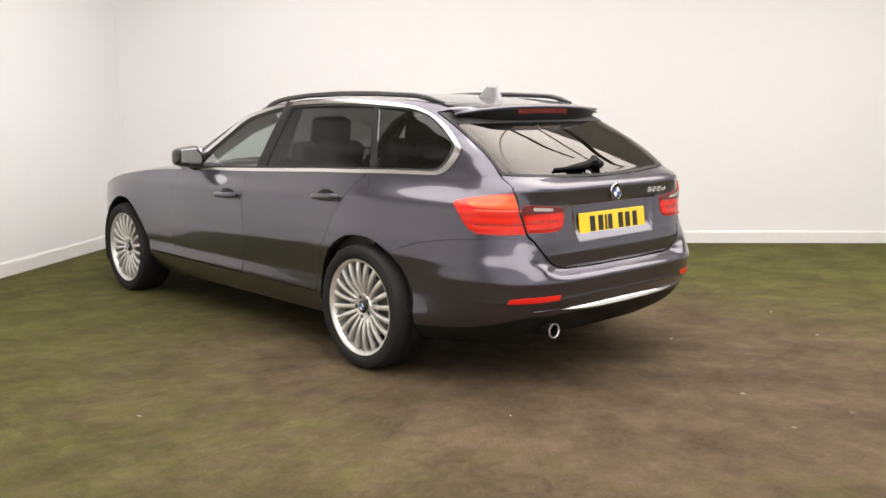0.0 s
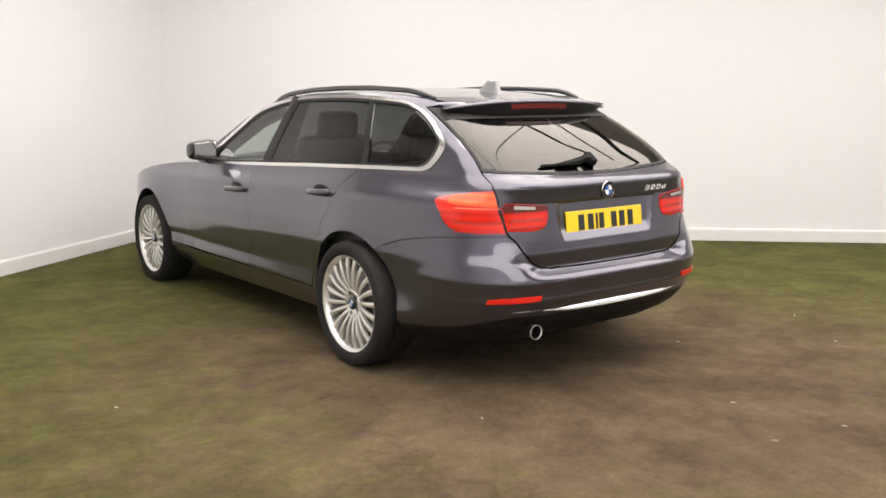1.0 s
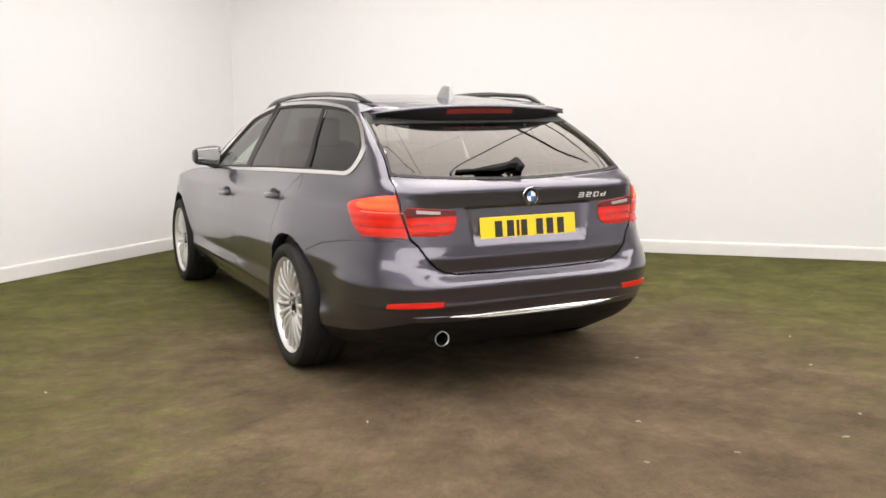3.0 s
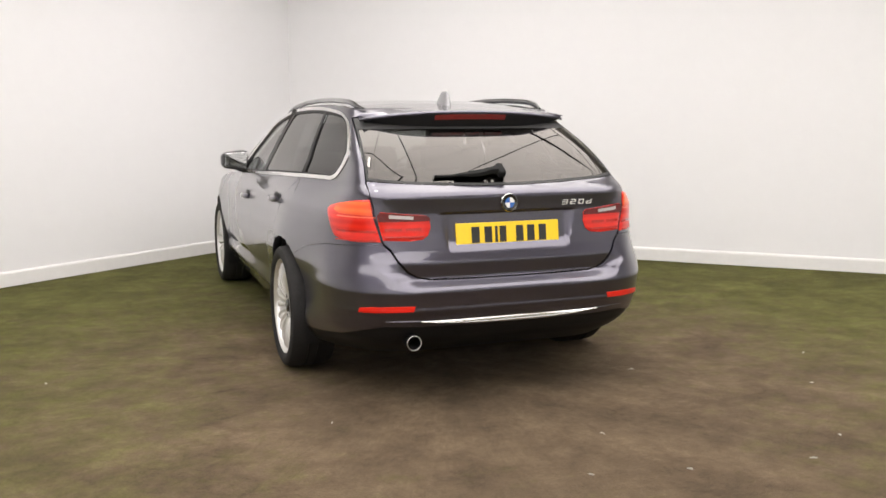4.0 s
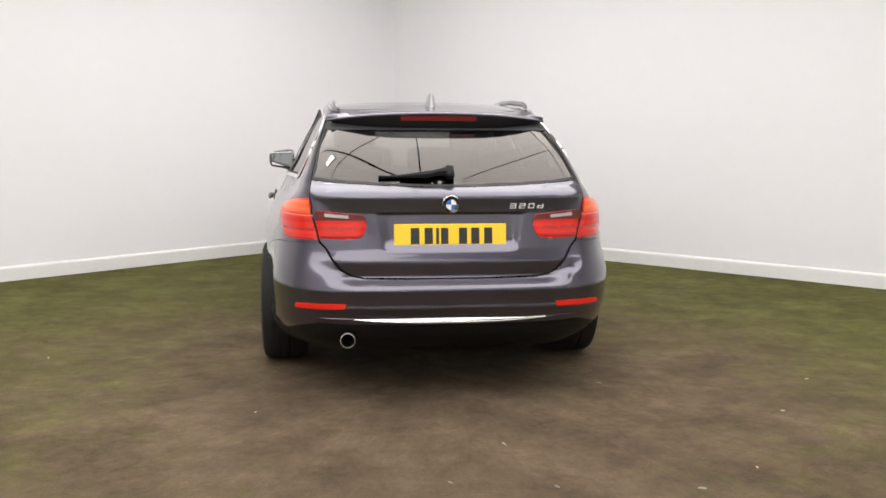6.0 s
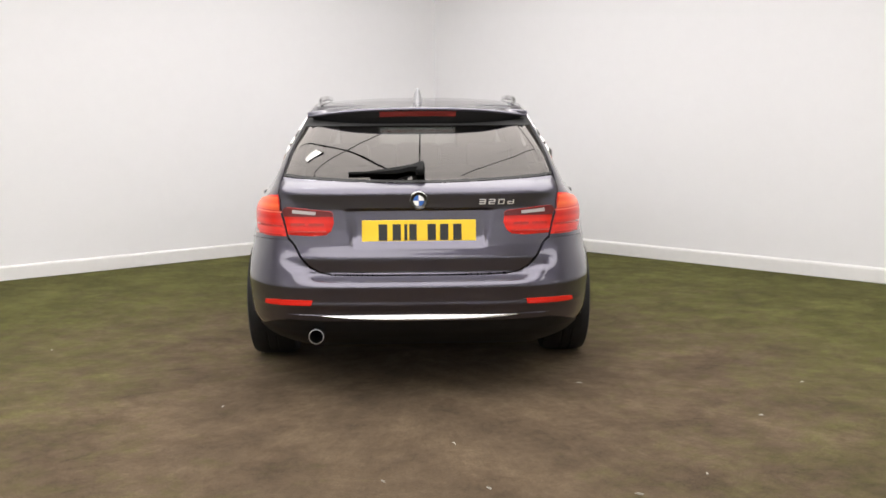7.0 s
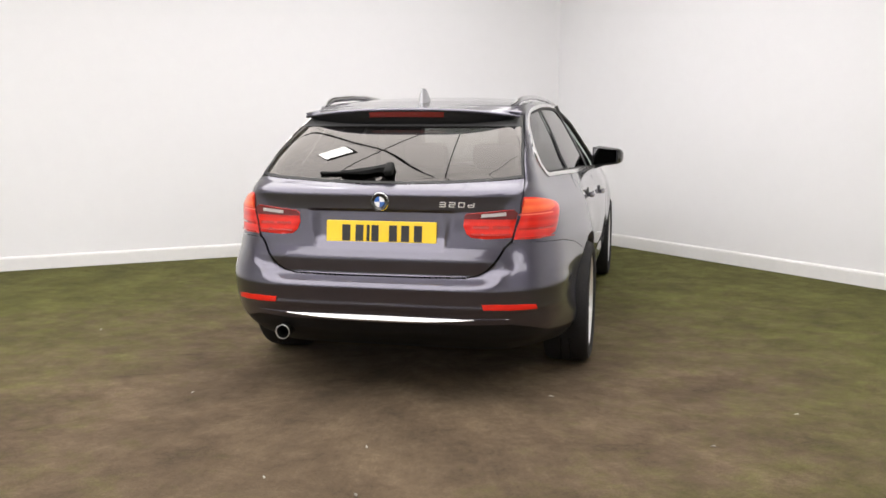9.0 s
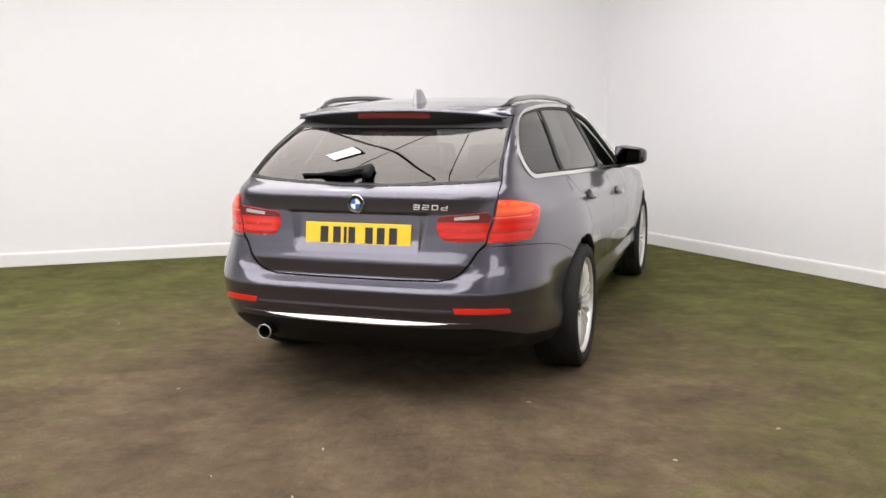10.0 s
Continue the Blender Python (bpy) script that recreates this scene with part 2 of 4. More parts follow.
# ---- the bay: turf floor, two white walls with skirting, unseen closing walls added behind, luminous ceiling ----
CORNER = Vector((.197, 5.16, 0))
LEFT_DIR = Vector((math.cos(radians(217.3)), math.sin(radians(217.3)), 0))
RIGHT_DIR = Vector((math.cos(radians(-44.2)), math.sin(radians(-44.2)), 0))
ROOM_H = 3.45
P_L, P_R = CORNER + LEFT_DIR * 11.5, CORNER + RIGHT_DIR * 11.5
P_B = Vector((P_L.x * .5 + P_R.x * .5, -9.7, 0))


def wall(name, a, b, height, thick, mat, label, outward):
    d = (b - a).normalized()
    n = Vector((-d.y, d.x, 0))
    if n.dot(outward) < 0:
        n = -n
    vs = []
    for p in (a, b, b + n * thick, a + n * thick):
        vs += [(p.x, p.y, -.02), (p.x, p.y, height)]
    f = [(0, 2, 3, 1), (2, 4, 5, 3), (4, 6, 7, 5), (6, 0, 1, 7), (1, 3, 5, 7), (0, 6, 4, 2)]
    bm = bmesh.new()
    v = [bm.verts.new(p) for p in vs]
    for q in f:
        bm.faces.new([v[i] for i in q])
    return tagged(part(name, bm, mat), label, "wall", kind="structure")


mid = Vector((0, -3, 0))
wall("wall_left", CORNER, P_L, ROOM_H, .2, WALL, "plain white painted photo bay wall", CORNER + LEFT_DIR * 5 - mid)
wall("wall_right", CORNER, P_R, ROOM_H, .2, WALL, "plain white painted photo bay wall", CORNER + RIGHT_DIR * 5 - mid)
# Added out of view; their pale tone is for reflections in the car's tail.
wall("wall_back_left", P_L, P_B, ROOM_H, .2, UNSEEN_WALL, "unseen pale grey wall added to close the bay", Vector((-1, -1, 0)))
wall("wall_back_right", P_R, P_B, ROOM_H, .2, UNSEEN_WALL, "unseen pale grey wall added to close the bay", Vector((1, -1, 0)))


def skirting(name, a, d, length, inward):
    """Moulded skirting board with a rounded top, swept along a wall."""
    prof = [(0, .0), (.018, .0), (.018, .098), (.015, .108), (.009, .115), (.0, .118)]
    bm = bmesh.new()
    rows = []
    for k in (0, length):
        p = a + d * k
        rows.append([bm.verts.new((p.x + inward.x * o, p.y + inward.y * o, z)) for o, z in prof])
    for j in range(len(prof) - 1):
        bm.faces.new((rows[0][j], rows[0][j + 1], rows[1][j + 1], rows[1][j]))
    return tagged(part(name, bm, SKIRT), "white painted skirting board along the wall", "skirting", kind="structure")


def inward_of(d):
    n = Vector((-d.y, d.x, 0))
    return n if n.dot(mid - CORNER) > 0 else -n


skirting("baseboard_left", CORNER, LEFT_DIR, 11.45, inward_of(LEFT_DIR))
skirting("baseboard_right", CORNER, RIGHT_DIR, 11.45, inward_of(RIGHT_DIR))

bm = bmesh.new()
bmesh.ops.create_grid(bm, x_segments=60, y_segments=60, size=14)
for v in bm.verts:
    v.co.y -= 5
    v.co.z = .004 * noise.noise(v.co * .9)  # slight waves of loosely laid turf
    v.co.z -= .004
tagged(part("floor", bm, TURF, smooth=True), "worn olive and brown artificial turf floor", "floor", kind="structure")

bm = boxed(-14, -19, ROOM_H, 14, 9, ROOM_H + .1)
tagged(part("ceiling", bm, ROOF_SHEET), "plain white sheeted ceiling", "ceiling", kind="structure")


def luminous_panel(x, y, half):
    """A framed stretch of glowing fabric under the ceiling."""
    top = tagged(new("ceiling_light"), "large glowing white ceiling panel over the car", "light panel", "panels over the bay")
    part("diffuser", boxed(-half, -half, .03, half, half, .045), CEILING, top)
    for a in range(4):
        bm = boxed(-half - .003, half, .031, half + .003, half + .003, .07)
        bmesh.ops.transform(bm, matrix=Matrix.Rotation(math.pi / 2 * a, 4, "Z"), verts=bm.verts)
        part("frame", bm, ROOF_SHEET, top)
    top.matrix_basis = pose(x, y, ROOM_H - .08, 0, 0, 41.6)
    return top


PANEL_HALF = 1.4965
# laid square to the walls, in rows of three out from the corner
ROW_U, ROW_V = Vector((math.cos(radians(221.6)), math.sin(radians(221.6)), 0)), Vector((math.cos(radians(-48.4)), math.sin(radians(-48.4)), 0))
first_panel = None
for i in range(3):
    for j in range(3):
        # The layout is assumed; this slot stays empty so the right side falls darker.
        if (i, j) == (1, 2):
            continue
        c = CORNER + ROW_U * (2.50 + 3.0 * i) + ROW_V * (2.50 + 3.0 * j)
        if first_panel is None:
            first_panel = luminous_panel(c.x, c.y, PANEL_HALF)
        else:
            copy_thing(first_panel, pose(c.x, c.y, ROOM_H - .08, 0, 0, 41.6))


def hanging_bar(name, a, b, r, label, between=()):
    """A straight bar or cable hung over the car on two droppers."""
    top = tagged(new(name), label, "overhead rig", "rig over the car")
    a, b = Vector(a), Vector(b)
    part("bar", tube([a] + [Vector(p) for p in between] + [b], r, 8), STEEL, top, smooth=True)
    for p in (a, b):
        part("dropper", tube([p, p + Vector((.001, 0, ROOM_H - p.z - .1))], .0009, 6), STEEL, top)
    return top


RIG_Z = 2.45
for name, r, label, run in (
        ("overhead_cable", .013, "thick black cable hung in a bend above the car", ((-2.3, 1.05), (-1.85, .78), (-1.1, .36), (-.73, .09), (-.50, -.06), (-.38, -.20), (-.27, -.38), (-.14, -.58), (-.05, -.82), (0, -1.1))),
        ("overhead_cable", .006, "thin dark cable stretched above the car", ((-.90, -.80), (-.66, -.33), (-.47, -.05), (-.36, .11), (-.15, .37), (.10, .65))),
        ("overhead_cable", .005, "thin dark cable stretched above the car", ((0, -1.0), (.01, -.2), (.02, .75))),
        ("overhead_cable", .007, "thin dark cable hung in a bend above the car", ((.30, -.76), (.36, -.55), (.50, -.38), (.66, -.22), (1.0, .10), (1.4, .42))),
        ("ceiling_beam", .014, "thick dark steel bar hung above the car", ((.85, .58), (1.03, .36), (1.2, .06), (1.34, -.20), (1.58, -.42))),
        ("ceiling_beam", .009, "thin dark steel bar hung above the car", ((1.3, .5), (1.45, .26), (1.6, -.17), (1.82, -.56))),
        ("ceiling_beam", .024, "thick dark steel bar hung above the car", ((1.65, .55), (1.79, .30), (1.89, -.05), (1.97, -.37), (2.28, -.84)))):
    pts = [(x, y, RIG_Z) for x, y in spline(run, 4)]
    hanging_bar(name, pts[0], pts[-1], r, label, pts[1:-1])


def flood(x, y, z, tilt, turn):
    top = tagged(new("flood_lamp"), "small bright flood lamp in a black housing", "lamp", "flood lamps")
    part("housing", boxed(-.128, -.068, .004, .128, .068, .07, .012), BLACK, top)
    part("lens", boxed(-.115, -.058, -.004, .115, .058, .006, .002), LAMP, top, "bright lamp face")
    part("bracket", tube([(0, 0, .05), (0, .001, .12)], .010, 8), STEEL, top)
    top.matrix_basis = pose(x, y, z, tilt, 0, turn)
    return top


flood(-.77, -.18, 2.30, 0, 38)
for x, y, turn in ((-4.2, -3.4, 50), (3.6, -4.0, -45), (.6, -6.2, 0)):
    flood(x, y, 2.9, -25, turn)

from mathutils.geometry import delaunay_2d_cdt

# ---- car body surface: q runs round the plan from the rear centre line (0) to the flank, z is height ----
REAR_Z = [.14, .20, .26, .31, .355, .40, .432, .446, .459, .500, .535, .550, .562, .574, .582, .596, .645, .658, .675, .71, .780, .862, .874, .905, .947, .966, .985, 1.00, 1.02, 1.30, 1.40]
REAR_Y = [-.62, -.735, -.845, -.915, -.954, -.980, -.996, -1.012, -1.007, -1.013, -1.020, -1.008, -.985, -.962, -.950, -.9515, -.957, -.957, -.950, -.938, -.925, -.916, -.915, -.917, -.922, -.910, -.866, -.830, -.812, -.345, -.20]
SIDE_Z = [.14, .20, .24, .30, .34, .38, .44, .52, .60, .70, .80, .868, .880, .92, .98, 1.05, 1.15, 1.25, 1.33, 1.365, 1.39, 1.42]
SIDE_X = [.735, .782, .812, .840, .850, .8475, .846, .858, .869, .870, .860, .848, .842, .818, .790, .757, .704, .648, .599, .570, .53, .45]
FINE_Z = np.linspace(.10, 1.45, 541)


def smooth_table(zs, vs, sigma):
    """Piecewise line through the given heights with softly rounded knees."""
    k = np.exp(-.5 * (np.arange(-24, 25) * .0025 / sigma) ** 2)
    v = np.interp(FINE_Z, zs, vs)
    return np.convolve(np.pad(v, 24, mode="edge"), k / k.sum(), mode="valid")


CORNER_Z = [.10, .505, .537, .56, .60, .65, .70, .75, .80, .81]
CORNER_Y = [0, -1.018, -1.018, -1.008, -.991, -.969, -.949, -.933, -.918, 0]
REAR_T, SIDE_T = smooth_table(REAR_Z, REAR_Y, .006), smooth_table(SIDE_Z, SIDE_X, .010)
CORNER_T = smooth_table(CORNER_Z[1:-1], CORNER_Y[1:-1], .008)
REAR_L = .90
GAP_Z, GAP_X = [.55, .593, .618, .668, .715, .748, .80], [.43, .452, .495, .538, .565, .597, .61]


def step(v, a, b):
    t = np.clip((v - a) / (b - a), 0, 1)
    return t * t * (3 - 2 * t)


def rear_y(z):
    s = np.clip((z - 1.02) / .28, 0, 1)
    return np.interp(z, FINE_Z, REAR_T) - .032 * 4 * s * (1 - s)  # the rear window is slightly bowed


def half_width(y, z):
    """Half the body's width; the flank's creases climb a little to the rear."""
    lift = .028 * np.clip(y - .3, -1.0, 2.2) * step(z, .36, .46) * (1 - step(z, .90, .99))
    return np.interp(z + lift, FINE_Z, SIDE_T)


TURN_Z = [.26, .32, .40, .47, .53, .60, .70, .80, .90, .96, 1.03, 1.10, 1.30]
TURN_P = [5.6, 4.7, 4.4, 4.4, 4.3, 4.4, 4.7, 4.85, 5.6, 6.5, 11.0, 12.5, 12.5]  # how square the rear corner turns
DRAW_IN = [.015, .026, .040, .047, .058, .061, .058, .057, .051, .045, .035, .024, .030]  # how far the tail is drawn in


TURN_T, DRAW_T = smooth_table(TURN_Z, TURN_P, .020), smooth_table(TURN_Z, DRAW_IN, .020)


def power(z):
    return np.interp(z, FINE_Z, TURN_T)


def flare(y, z):
    """Bulges of the wheel arches and of the bumper's corner."""
    f = .034 * np.exp(-((y + .02) / np.where(y < 0, .62, .40)) ** 2) * step(z, .14, .30) * (1 - step(z, .60, .90))
    f += .030 * np.exp(-((y - 2.81) / .36) ** 2) * step(z, .14, .30) * (1 - step(z, .56, .86))
    f += .034 * (1 - step(y, -.75, -.30)) * np.clip((z - .24) / .295, 0, 1) * (1 - step(z, .538, .72))
    f -= .075 * (1 - step(y, -.70, -.36)) * (1 - step(z, .18, .42))
    f -= .014 * step(z, 1.0, 1.1) * (1 - step(y, -.1, .9))
    f -= np.interp(z, FINE_Z, DRAW_T) * (1 - step(y, -.60, .15))
    return f


def taper(y, z):
    """The glasshouse draws in towards the rear."""
    return 1 - (.060 * step(z, .84, 1.0) - .030 * step(z, 1.02, 1.2)) * (1 - step(y, -.60, .40))


def nose(y, z):
    """Narrowing towards the front end."""
    t = np.clip((y - 2.45) / (3.71 - 2.45), 0, .985)
    return (1 - t ** 3.2) ** (1 / 3.2) * (1 - .020 * step(y, 1.7, 2.6))


def body(q, z):
    q, z = np.asarray(q, float), np.asarray(z, float)
    a, sgn = np.abs(q), np.where(q < 0, -1., 1.)
    phi = np.minimum(a, math.pi / 2)
    yr, p = rear_y(z), power(z)
    yc = yr + REAR_L
    y1 = yc + np.maximum(a - math.pi / 2, 0) * .88
    w = half_width(y1, z)
    r = ((np.sin(phi) / w) ** p + (np.cos(phi) / REAR_L) ** p) ** (-1 / p)
    x = r * np.sin(phi)
    y = np.where(a < math.pi / 2, yc - r * np.cos(phi), y1)
    x = x * nose(y, z) * taper(y, z)
    x = x + flare(y, z) * step(x / w, .45, .95)
    y = y + .022 * np.minimum(x / .6, 1) ** 2 * step(z, .98, 1.03) * (a < 1.2) * (1 - step(a, .75, 1.1))
    # beside the tailgate the bumper's shoulder runs up to the lamps without a ledge
    gap_x = np.interp(z, GAP_Z, GAP_X)
    run = np.interp(z, FINE_Z, CORNER_T) - yr
    y = y + run * step(z, .515, .545) * (1 - step(z, .74, .82)) * step(x, gap_x - .005, gap_x + .13) * (1 - step(a, .9, 1.5))
    # recess round the number plate
    y = y + .024 * (1 - step(x, .279 + .10 * (.86 - z), .352 - .30 * (.86 - z))) * step(z, .690, .755) * (1 - step(z, .866, .878)) * (a < 1.2)
    return np.stack([x * sgn, y, z], -1)


def q_x(x, z):
    """q of the rear face at the half width x."""
    lo, hi = 0., 1.5
    for _ in range(30):
        mid_q = (lo + hi) / 2
        lo, hi = (mid_q, hi) if float(body(mid_q, z)[0]) < abs(x) else (lo, mid_q)
    return math.copysign(lo, x)


def q_y(y, z):
    """q of the right flank at the station y."""
    t = (y - rear_y(z)) / REAR_L
    if t >= 1:
        return math.pi / 2 + (t - 1) * REAR_L / .88
    w, p = half_width(-.5, z), power(z)
    c = max(1 - t, 0)
    x = w * max(1 - c ** p, 0) ** (1 / p)
    return math.atan2(x, c * REAR_L)

# ---- panel builder on the body surface ----


def normal_of(q, z):
    e = .002
    a = body(q + e, z) - body(q - e, z)
    b = body(q, z + e) - body(q, z - e)
    n = np.cross(a, b)
    n /= np.linalg.norm(n, axis=-1)[..., None] + 1e-12
    return n


def inside(px, py, loop):
    """Even-odd test of many points against a closed loop."""
    r = np.zeros(len(px), bool)
    x0, y0 = loop[-1]
    for x1, y1 in loop:
        c = ((y0 > py) != (y1 > py))
        with np.errstate(divide="ignore", invalid="ignore"):
            xi = (x1 - x0) * (py - y0) / (y1 - y0 + 1e-15) + x0
        r ^= c & (px < xi)
        x0, y0 = x1, y1
    return r


def densify(loop, stepsize):
    out = []
    for i, a in enumerate(loop):
        b = loop[(i + 1) % len(loop)]
        n = max(1, int(math.hypot(b[0] - a[0], b[1] - a[1]) / stepsize + .5))
        out += [(a[0] + (b[0] - a[0]) * k / n, a[1] + (b[1] - a[1]) * k / n) for k in range(n)]
    return out


def rounded(loop, times=2):
    """Corner cutting of a closed loop."""
    for _ in range(times):
        out = []
        for i, a in enumerate(loop):
            b = loop[(i + 1) % len(loop)]
            out += [(a[0] * .75 + b[0] * .25, a[1] * .75 + b[1] * .25), (a[0] * .25 + b[0] * .75, a[1] * .25 + b[1] * .75)]
        loop = out
    return loop


def shrink(loop, d):
    """Loop moved inwards by d."""
    area = sum(a[0] * b[1] - b[0] * a[1] for a, b in zip(loop, loop[1:] + loop[:1]))
    s = 1 if area > 0 else -1
    out = []
    for i, p in enumerate(loop):
        a, b = loop[i - 1], loop[(i + 1) % len(loop)]
        t1, t2 = Vector((p[0] - a[0], p[1] - a[1])), Vector((b[0] - p[0], b[1] - p[1]))
        if t1.length < 1e-9 or t2.length < 1e-9:
            out.append(p)
            continue
        t1.normalize(), t2.normalize()
        n = Vector((-(t1.y + t2.y), t1.x + t2.x))
        if n.length < 1e-6:
            out.append(p)
            continue
        n.normalize()
        k = min(1 / max(n.dot(Vector((-t1.y, t1.x))), .4), 2.0)
        out.append((p[0] + n.x * d * s * k, p[1] + n.y * d * s * k))
    return out


U = .88  # metres along the surface for one unit of q


def panel(name, loop, mat, parent, label="", holes=(), grid=.03, off=0., depth=.02, gap=.0013, bulge=0.):
    """A sheet cut from the body surface by a closed loop of (q, z), with turned-in edges."""
    loop = [(q * U, z) for q, z in loop]
    holes = [[(q * U, z) for q, z in h] for h in holes]
    loop = densify(shrink(loop, gap), grid * .7)
    holes = [densify(shrink(h, -gap), grid * .7) for h in holes]
    loops = [loop] + holes
    arr = np.array(loop)
    x0, y0, x1, y1 = *arr.min(0), *arr.max(0)
    gz = grid * .5
    gx, gy = np.meshgrid(np.arange(x0, x1, grid) + grid * .37, np.arange(math.floor(y0 / gz), math.ceil(y1 / gz)) * gz)
    gx, gy = gx.ravel(), gy.ravel()
    ok = inside(gx, gy, loop)
    for h in holes:
        ok &= ~inside(gx, gy, h)
    gx, gy = gx[ok], gy[ok]
    bp = np.array([p for lp in loops for p in lp])
    if len(gx):
        keep = np.ones(len(gx), bool)
        for i in range(0, len(gx), 400):
            d = np.hypot(gx[i:i + 400, None] - bp[None, :, 0], gy[i:i + 400, None] - bp[None, :, 1]).min(1)
            keep[i:i + 400] = d > grid * .33
        gx, gy = gx[keep], gy[keep]
    edges, start = [], 0
    for lp in loops:
        n = len(lp)
        edges += [(start + i, start + (i + 1) % n) for i in range(n)]
        start += n
    coords = [Vector(p) for p in bp] + [Vector((a, b)) for a, b in zip(gx, gy)]
    cv, ce, cf, *_ = delaunay_2d_cdt(coords, edges, [], 0, 1e-7)
    v2 = np.array([tuple(v) for v in cv])
    tri = np.array([f for f in cf if len(f) == 3])
    c = v2[tri].mean(1)
    ok = inside(c[:, 0], c[:, 1], loop)
    for h in holes:
        ok &= ~inside(c[:, 0], c[:, 1], h)
    tri = tri[ok]
    q, z = v2[:, 0] / U, v2[:, 1]
    nn = normal_of(q, z)
    lift = off
    if bulge:
        dist = np.full(len(v2), 1e9)
        for i in range(0, len(v2), 400):
            dist[i:i + 400] = np.hypot(v2[i:i + 400, None, 0] - bp[None, :, 0], v2[i:i + 400, None, 1] - bp[None, :, 1]).min(1)
        lift = off + bulge * (1 - np.exp(-dist / .012))[:, None]
    pts = body(q, z) + nn * lift
    a, b2, c2 = pts[tri[:, 0]], pts[tri[:, 1]], pts[tri[:, 2]]
    flip = np.einsum("ij,ij->i", np.cross(b2 - a, c2 - a), nn[tri[:, 0]]) < 0
    tri[flip] = tri[flip][:, ::-1]
    verts, normals, faces = list(pts), list(nn), [tuple(int(i) for i in f) for f in tri]
    if bulge:
        normals = None
    cnt = {}
    for f in faces:
        for k in range(3):
            e = (f[k], f[(k + 1) % 3])
            cnt[tuple(sorted(e))] = cnt.get(tuple(sorted(e)), 0) + 1
    rim = [(f[k], f[(k + 1) % 3]) for f in faces for k in range(3) if cnt[tuple(sorted((f[k], f[(k + 1) % 3])))] == 1]
    top, low = {}, {}
    for i, j in rim:
        for k in (i, j):
            if k not in top:
                top[k] = len(verts)
                verts.append(pts[k])
                low[k] = len(verts)
                verts.append(pts[k] - nn[k] * depth)
                if normals is not None:
                    normals += [nn[k], nn[k]]
        side = np.cross(pts[j] - pts[i], nn[i])
        side /= np.linalg.norm(side) + 1e-12
        if normals is not None:
            for k in (i, j):
                normals[top[k]], normals[low[k]] = side, side
        faces.append((top[i], low[i], low[j], top[j]))
    ob = mesh_object(name, verts, faces, mat, parent, label)
    if normals is not None:
        ob.data.normals_split_custom_set_from_vertices([tuple(v) for v in normals])
    return ob


def left(loop):
    return [(-q, z) for q, z in loop]


def ly(*pts):
    """Loop on the right flank from (y, z) pairs."""
    return [(q_y(y, z), z) for y, z in pts]


def lx(*pts):
    """Loop on the rear face from (x, z) pairs."""
    return [(q_x(x, z), z) for x, z in pts]


def arc(cy, cz, r, a0, a1, n=16):
    return [(cy + r * math.cos(radians(a0 + (a1 - a0) * i / n)), cz + r * math.sin(radians(a0 + (a1 - a0) * i / n))) for i in range(n + 1)]


# ---- the car ----
car = tagged(new("estate_car"), "dark grey metallic five-door estate car parked on the turf", "car")
WHEEL_Z, ARCH_R, FRONT_Y = .318, .372, 2.82

# shared outlines on the flank, in (y, z)
BELT = [(1.93, .925), (1.40, .940), (1.0, .955), (.5, .977), (0, .994), (-.28, 1.000), (-.39, 1.002)]
DLO_REAR = [(-.39, 1.002), (-.452, 1.022), (-.500, 1.070), (-.520, 1.118), (-.495, 1.150), (-.41, 1.208), (-.31, 1.260), (-.200, 1.301), (-.06, 1.333), (.25, 1.354), (.62, 1.361), (1.0, 1.350), (1.22, 1.322), (1.43, 1.272), (1.60, 1.158), (1.78, 1.03), (1.93, .925)]
DLO = BELT[:-1] + spline(DLO_REAR[:-4], 4)[:-1] + spline(DLO_REAR[-5:], 4)[1:-1]
DOOR_GAP_F = [(1.185, .93), (1.18, .886), (1.150, .70), (1.150, .60), (1.19, .40), (1.205, .335)]
REAR_DOOR_EDGE = [(.06, .99), (.120, .945), (.18, .85), (.235, .755), (.318, .615), (.372, .50), (.405, .40), (.42, .335)]


def belt_z(y):
    return float(np.interp(y, [p[0] for p in BELT[::-1]], [p[1] for p in BELT[::-1]]))


ROOF_Y = [-.42, -.30, -.20, 0, .3, .6, .9, 1.1, 1.25, 1.40]
ROOF_Z = [1.322, 1.352, 1.370, 1.386, 1.398, 1.400, 1.392, 1.375, 1.352, 1.315]


def roof_z(y):
    return np.interp(y, ROOF_Y, ROOF_Z)


def crown_z(y):
    """Height of the roof on its centre line."""
    return float(np.interp(y, [-.45, -.30, 0, .3, .6, .9, 1.1, 1.2], [1.334, 1.3475, 1.377, 1.397, 1.406, 1.402, 1.388, 1.375]))


def edge_z(y):
    """Height of the cantrail, where the flank meets the roof."""
    return float(roof_z(min(y, 1.25)) - .024) if y < 1.25 else float(np.interp(y, [1.25, 1.50, 1.75, 2.00, 2.10], [1.328, 1.245, 1.10, .955, .925]))


arch_rear = arc(0, WHEEL_Z, ARCH_R, 180 + 14, -8, 22)      # from the rear low end over to the front low end
arch_front = arc(FRONT_Y, WHEEL_Z, ARCH_R, 188, -10, 22)
seam = [(.600, .735), (.612, .80), (.632, .90), (.644, .95), (.640, .985), (.634, 1.026), (.612, 1.12), (.586, 1.22), (.560, 1.30)]

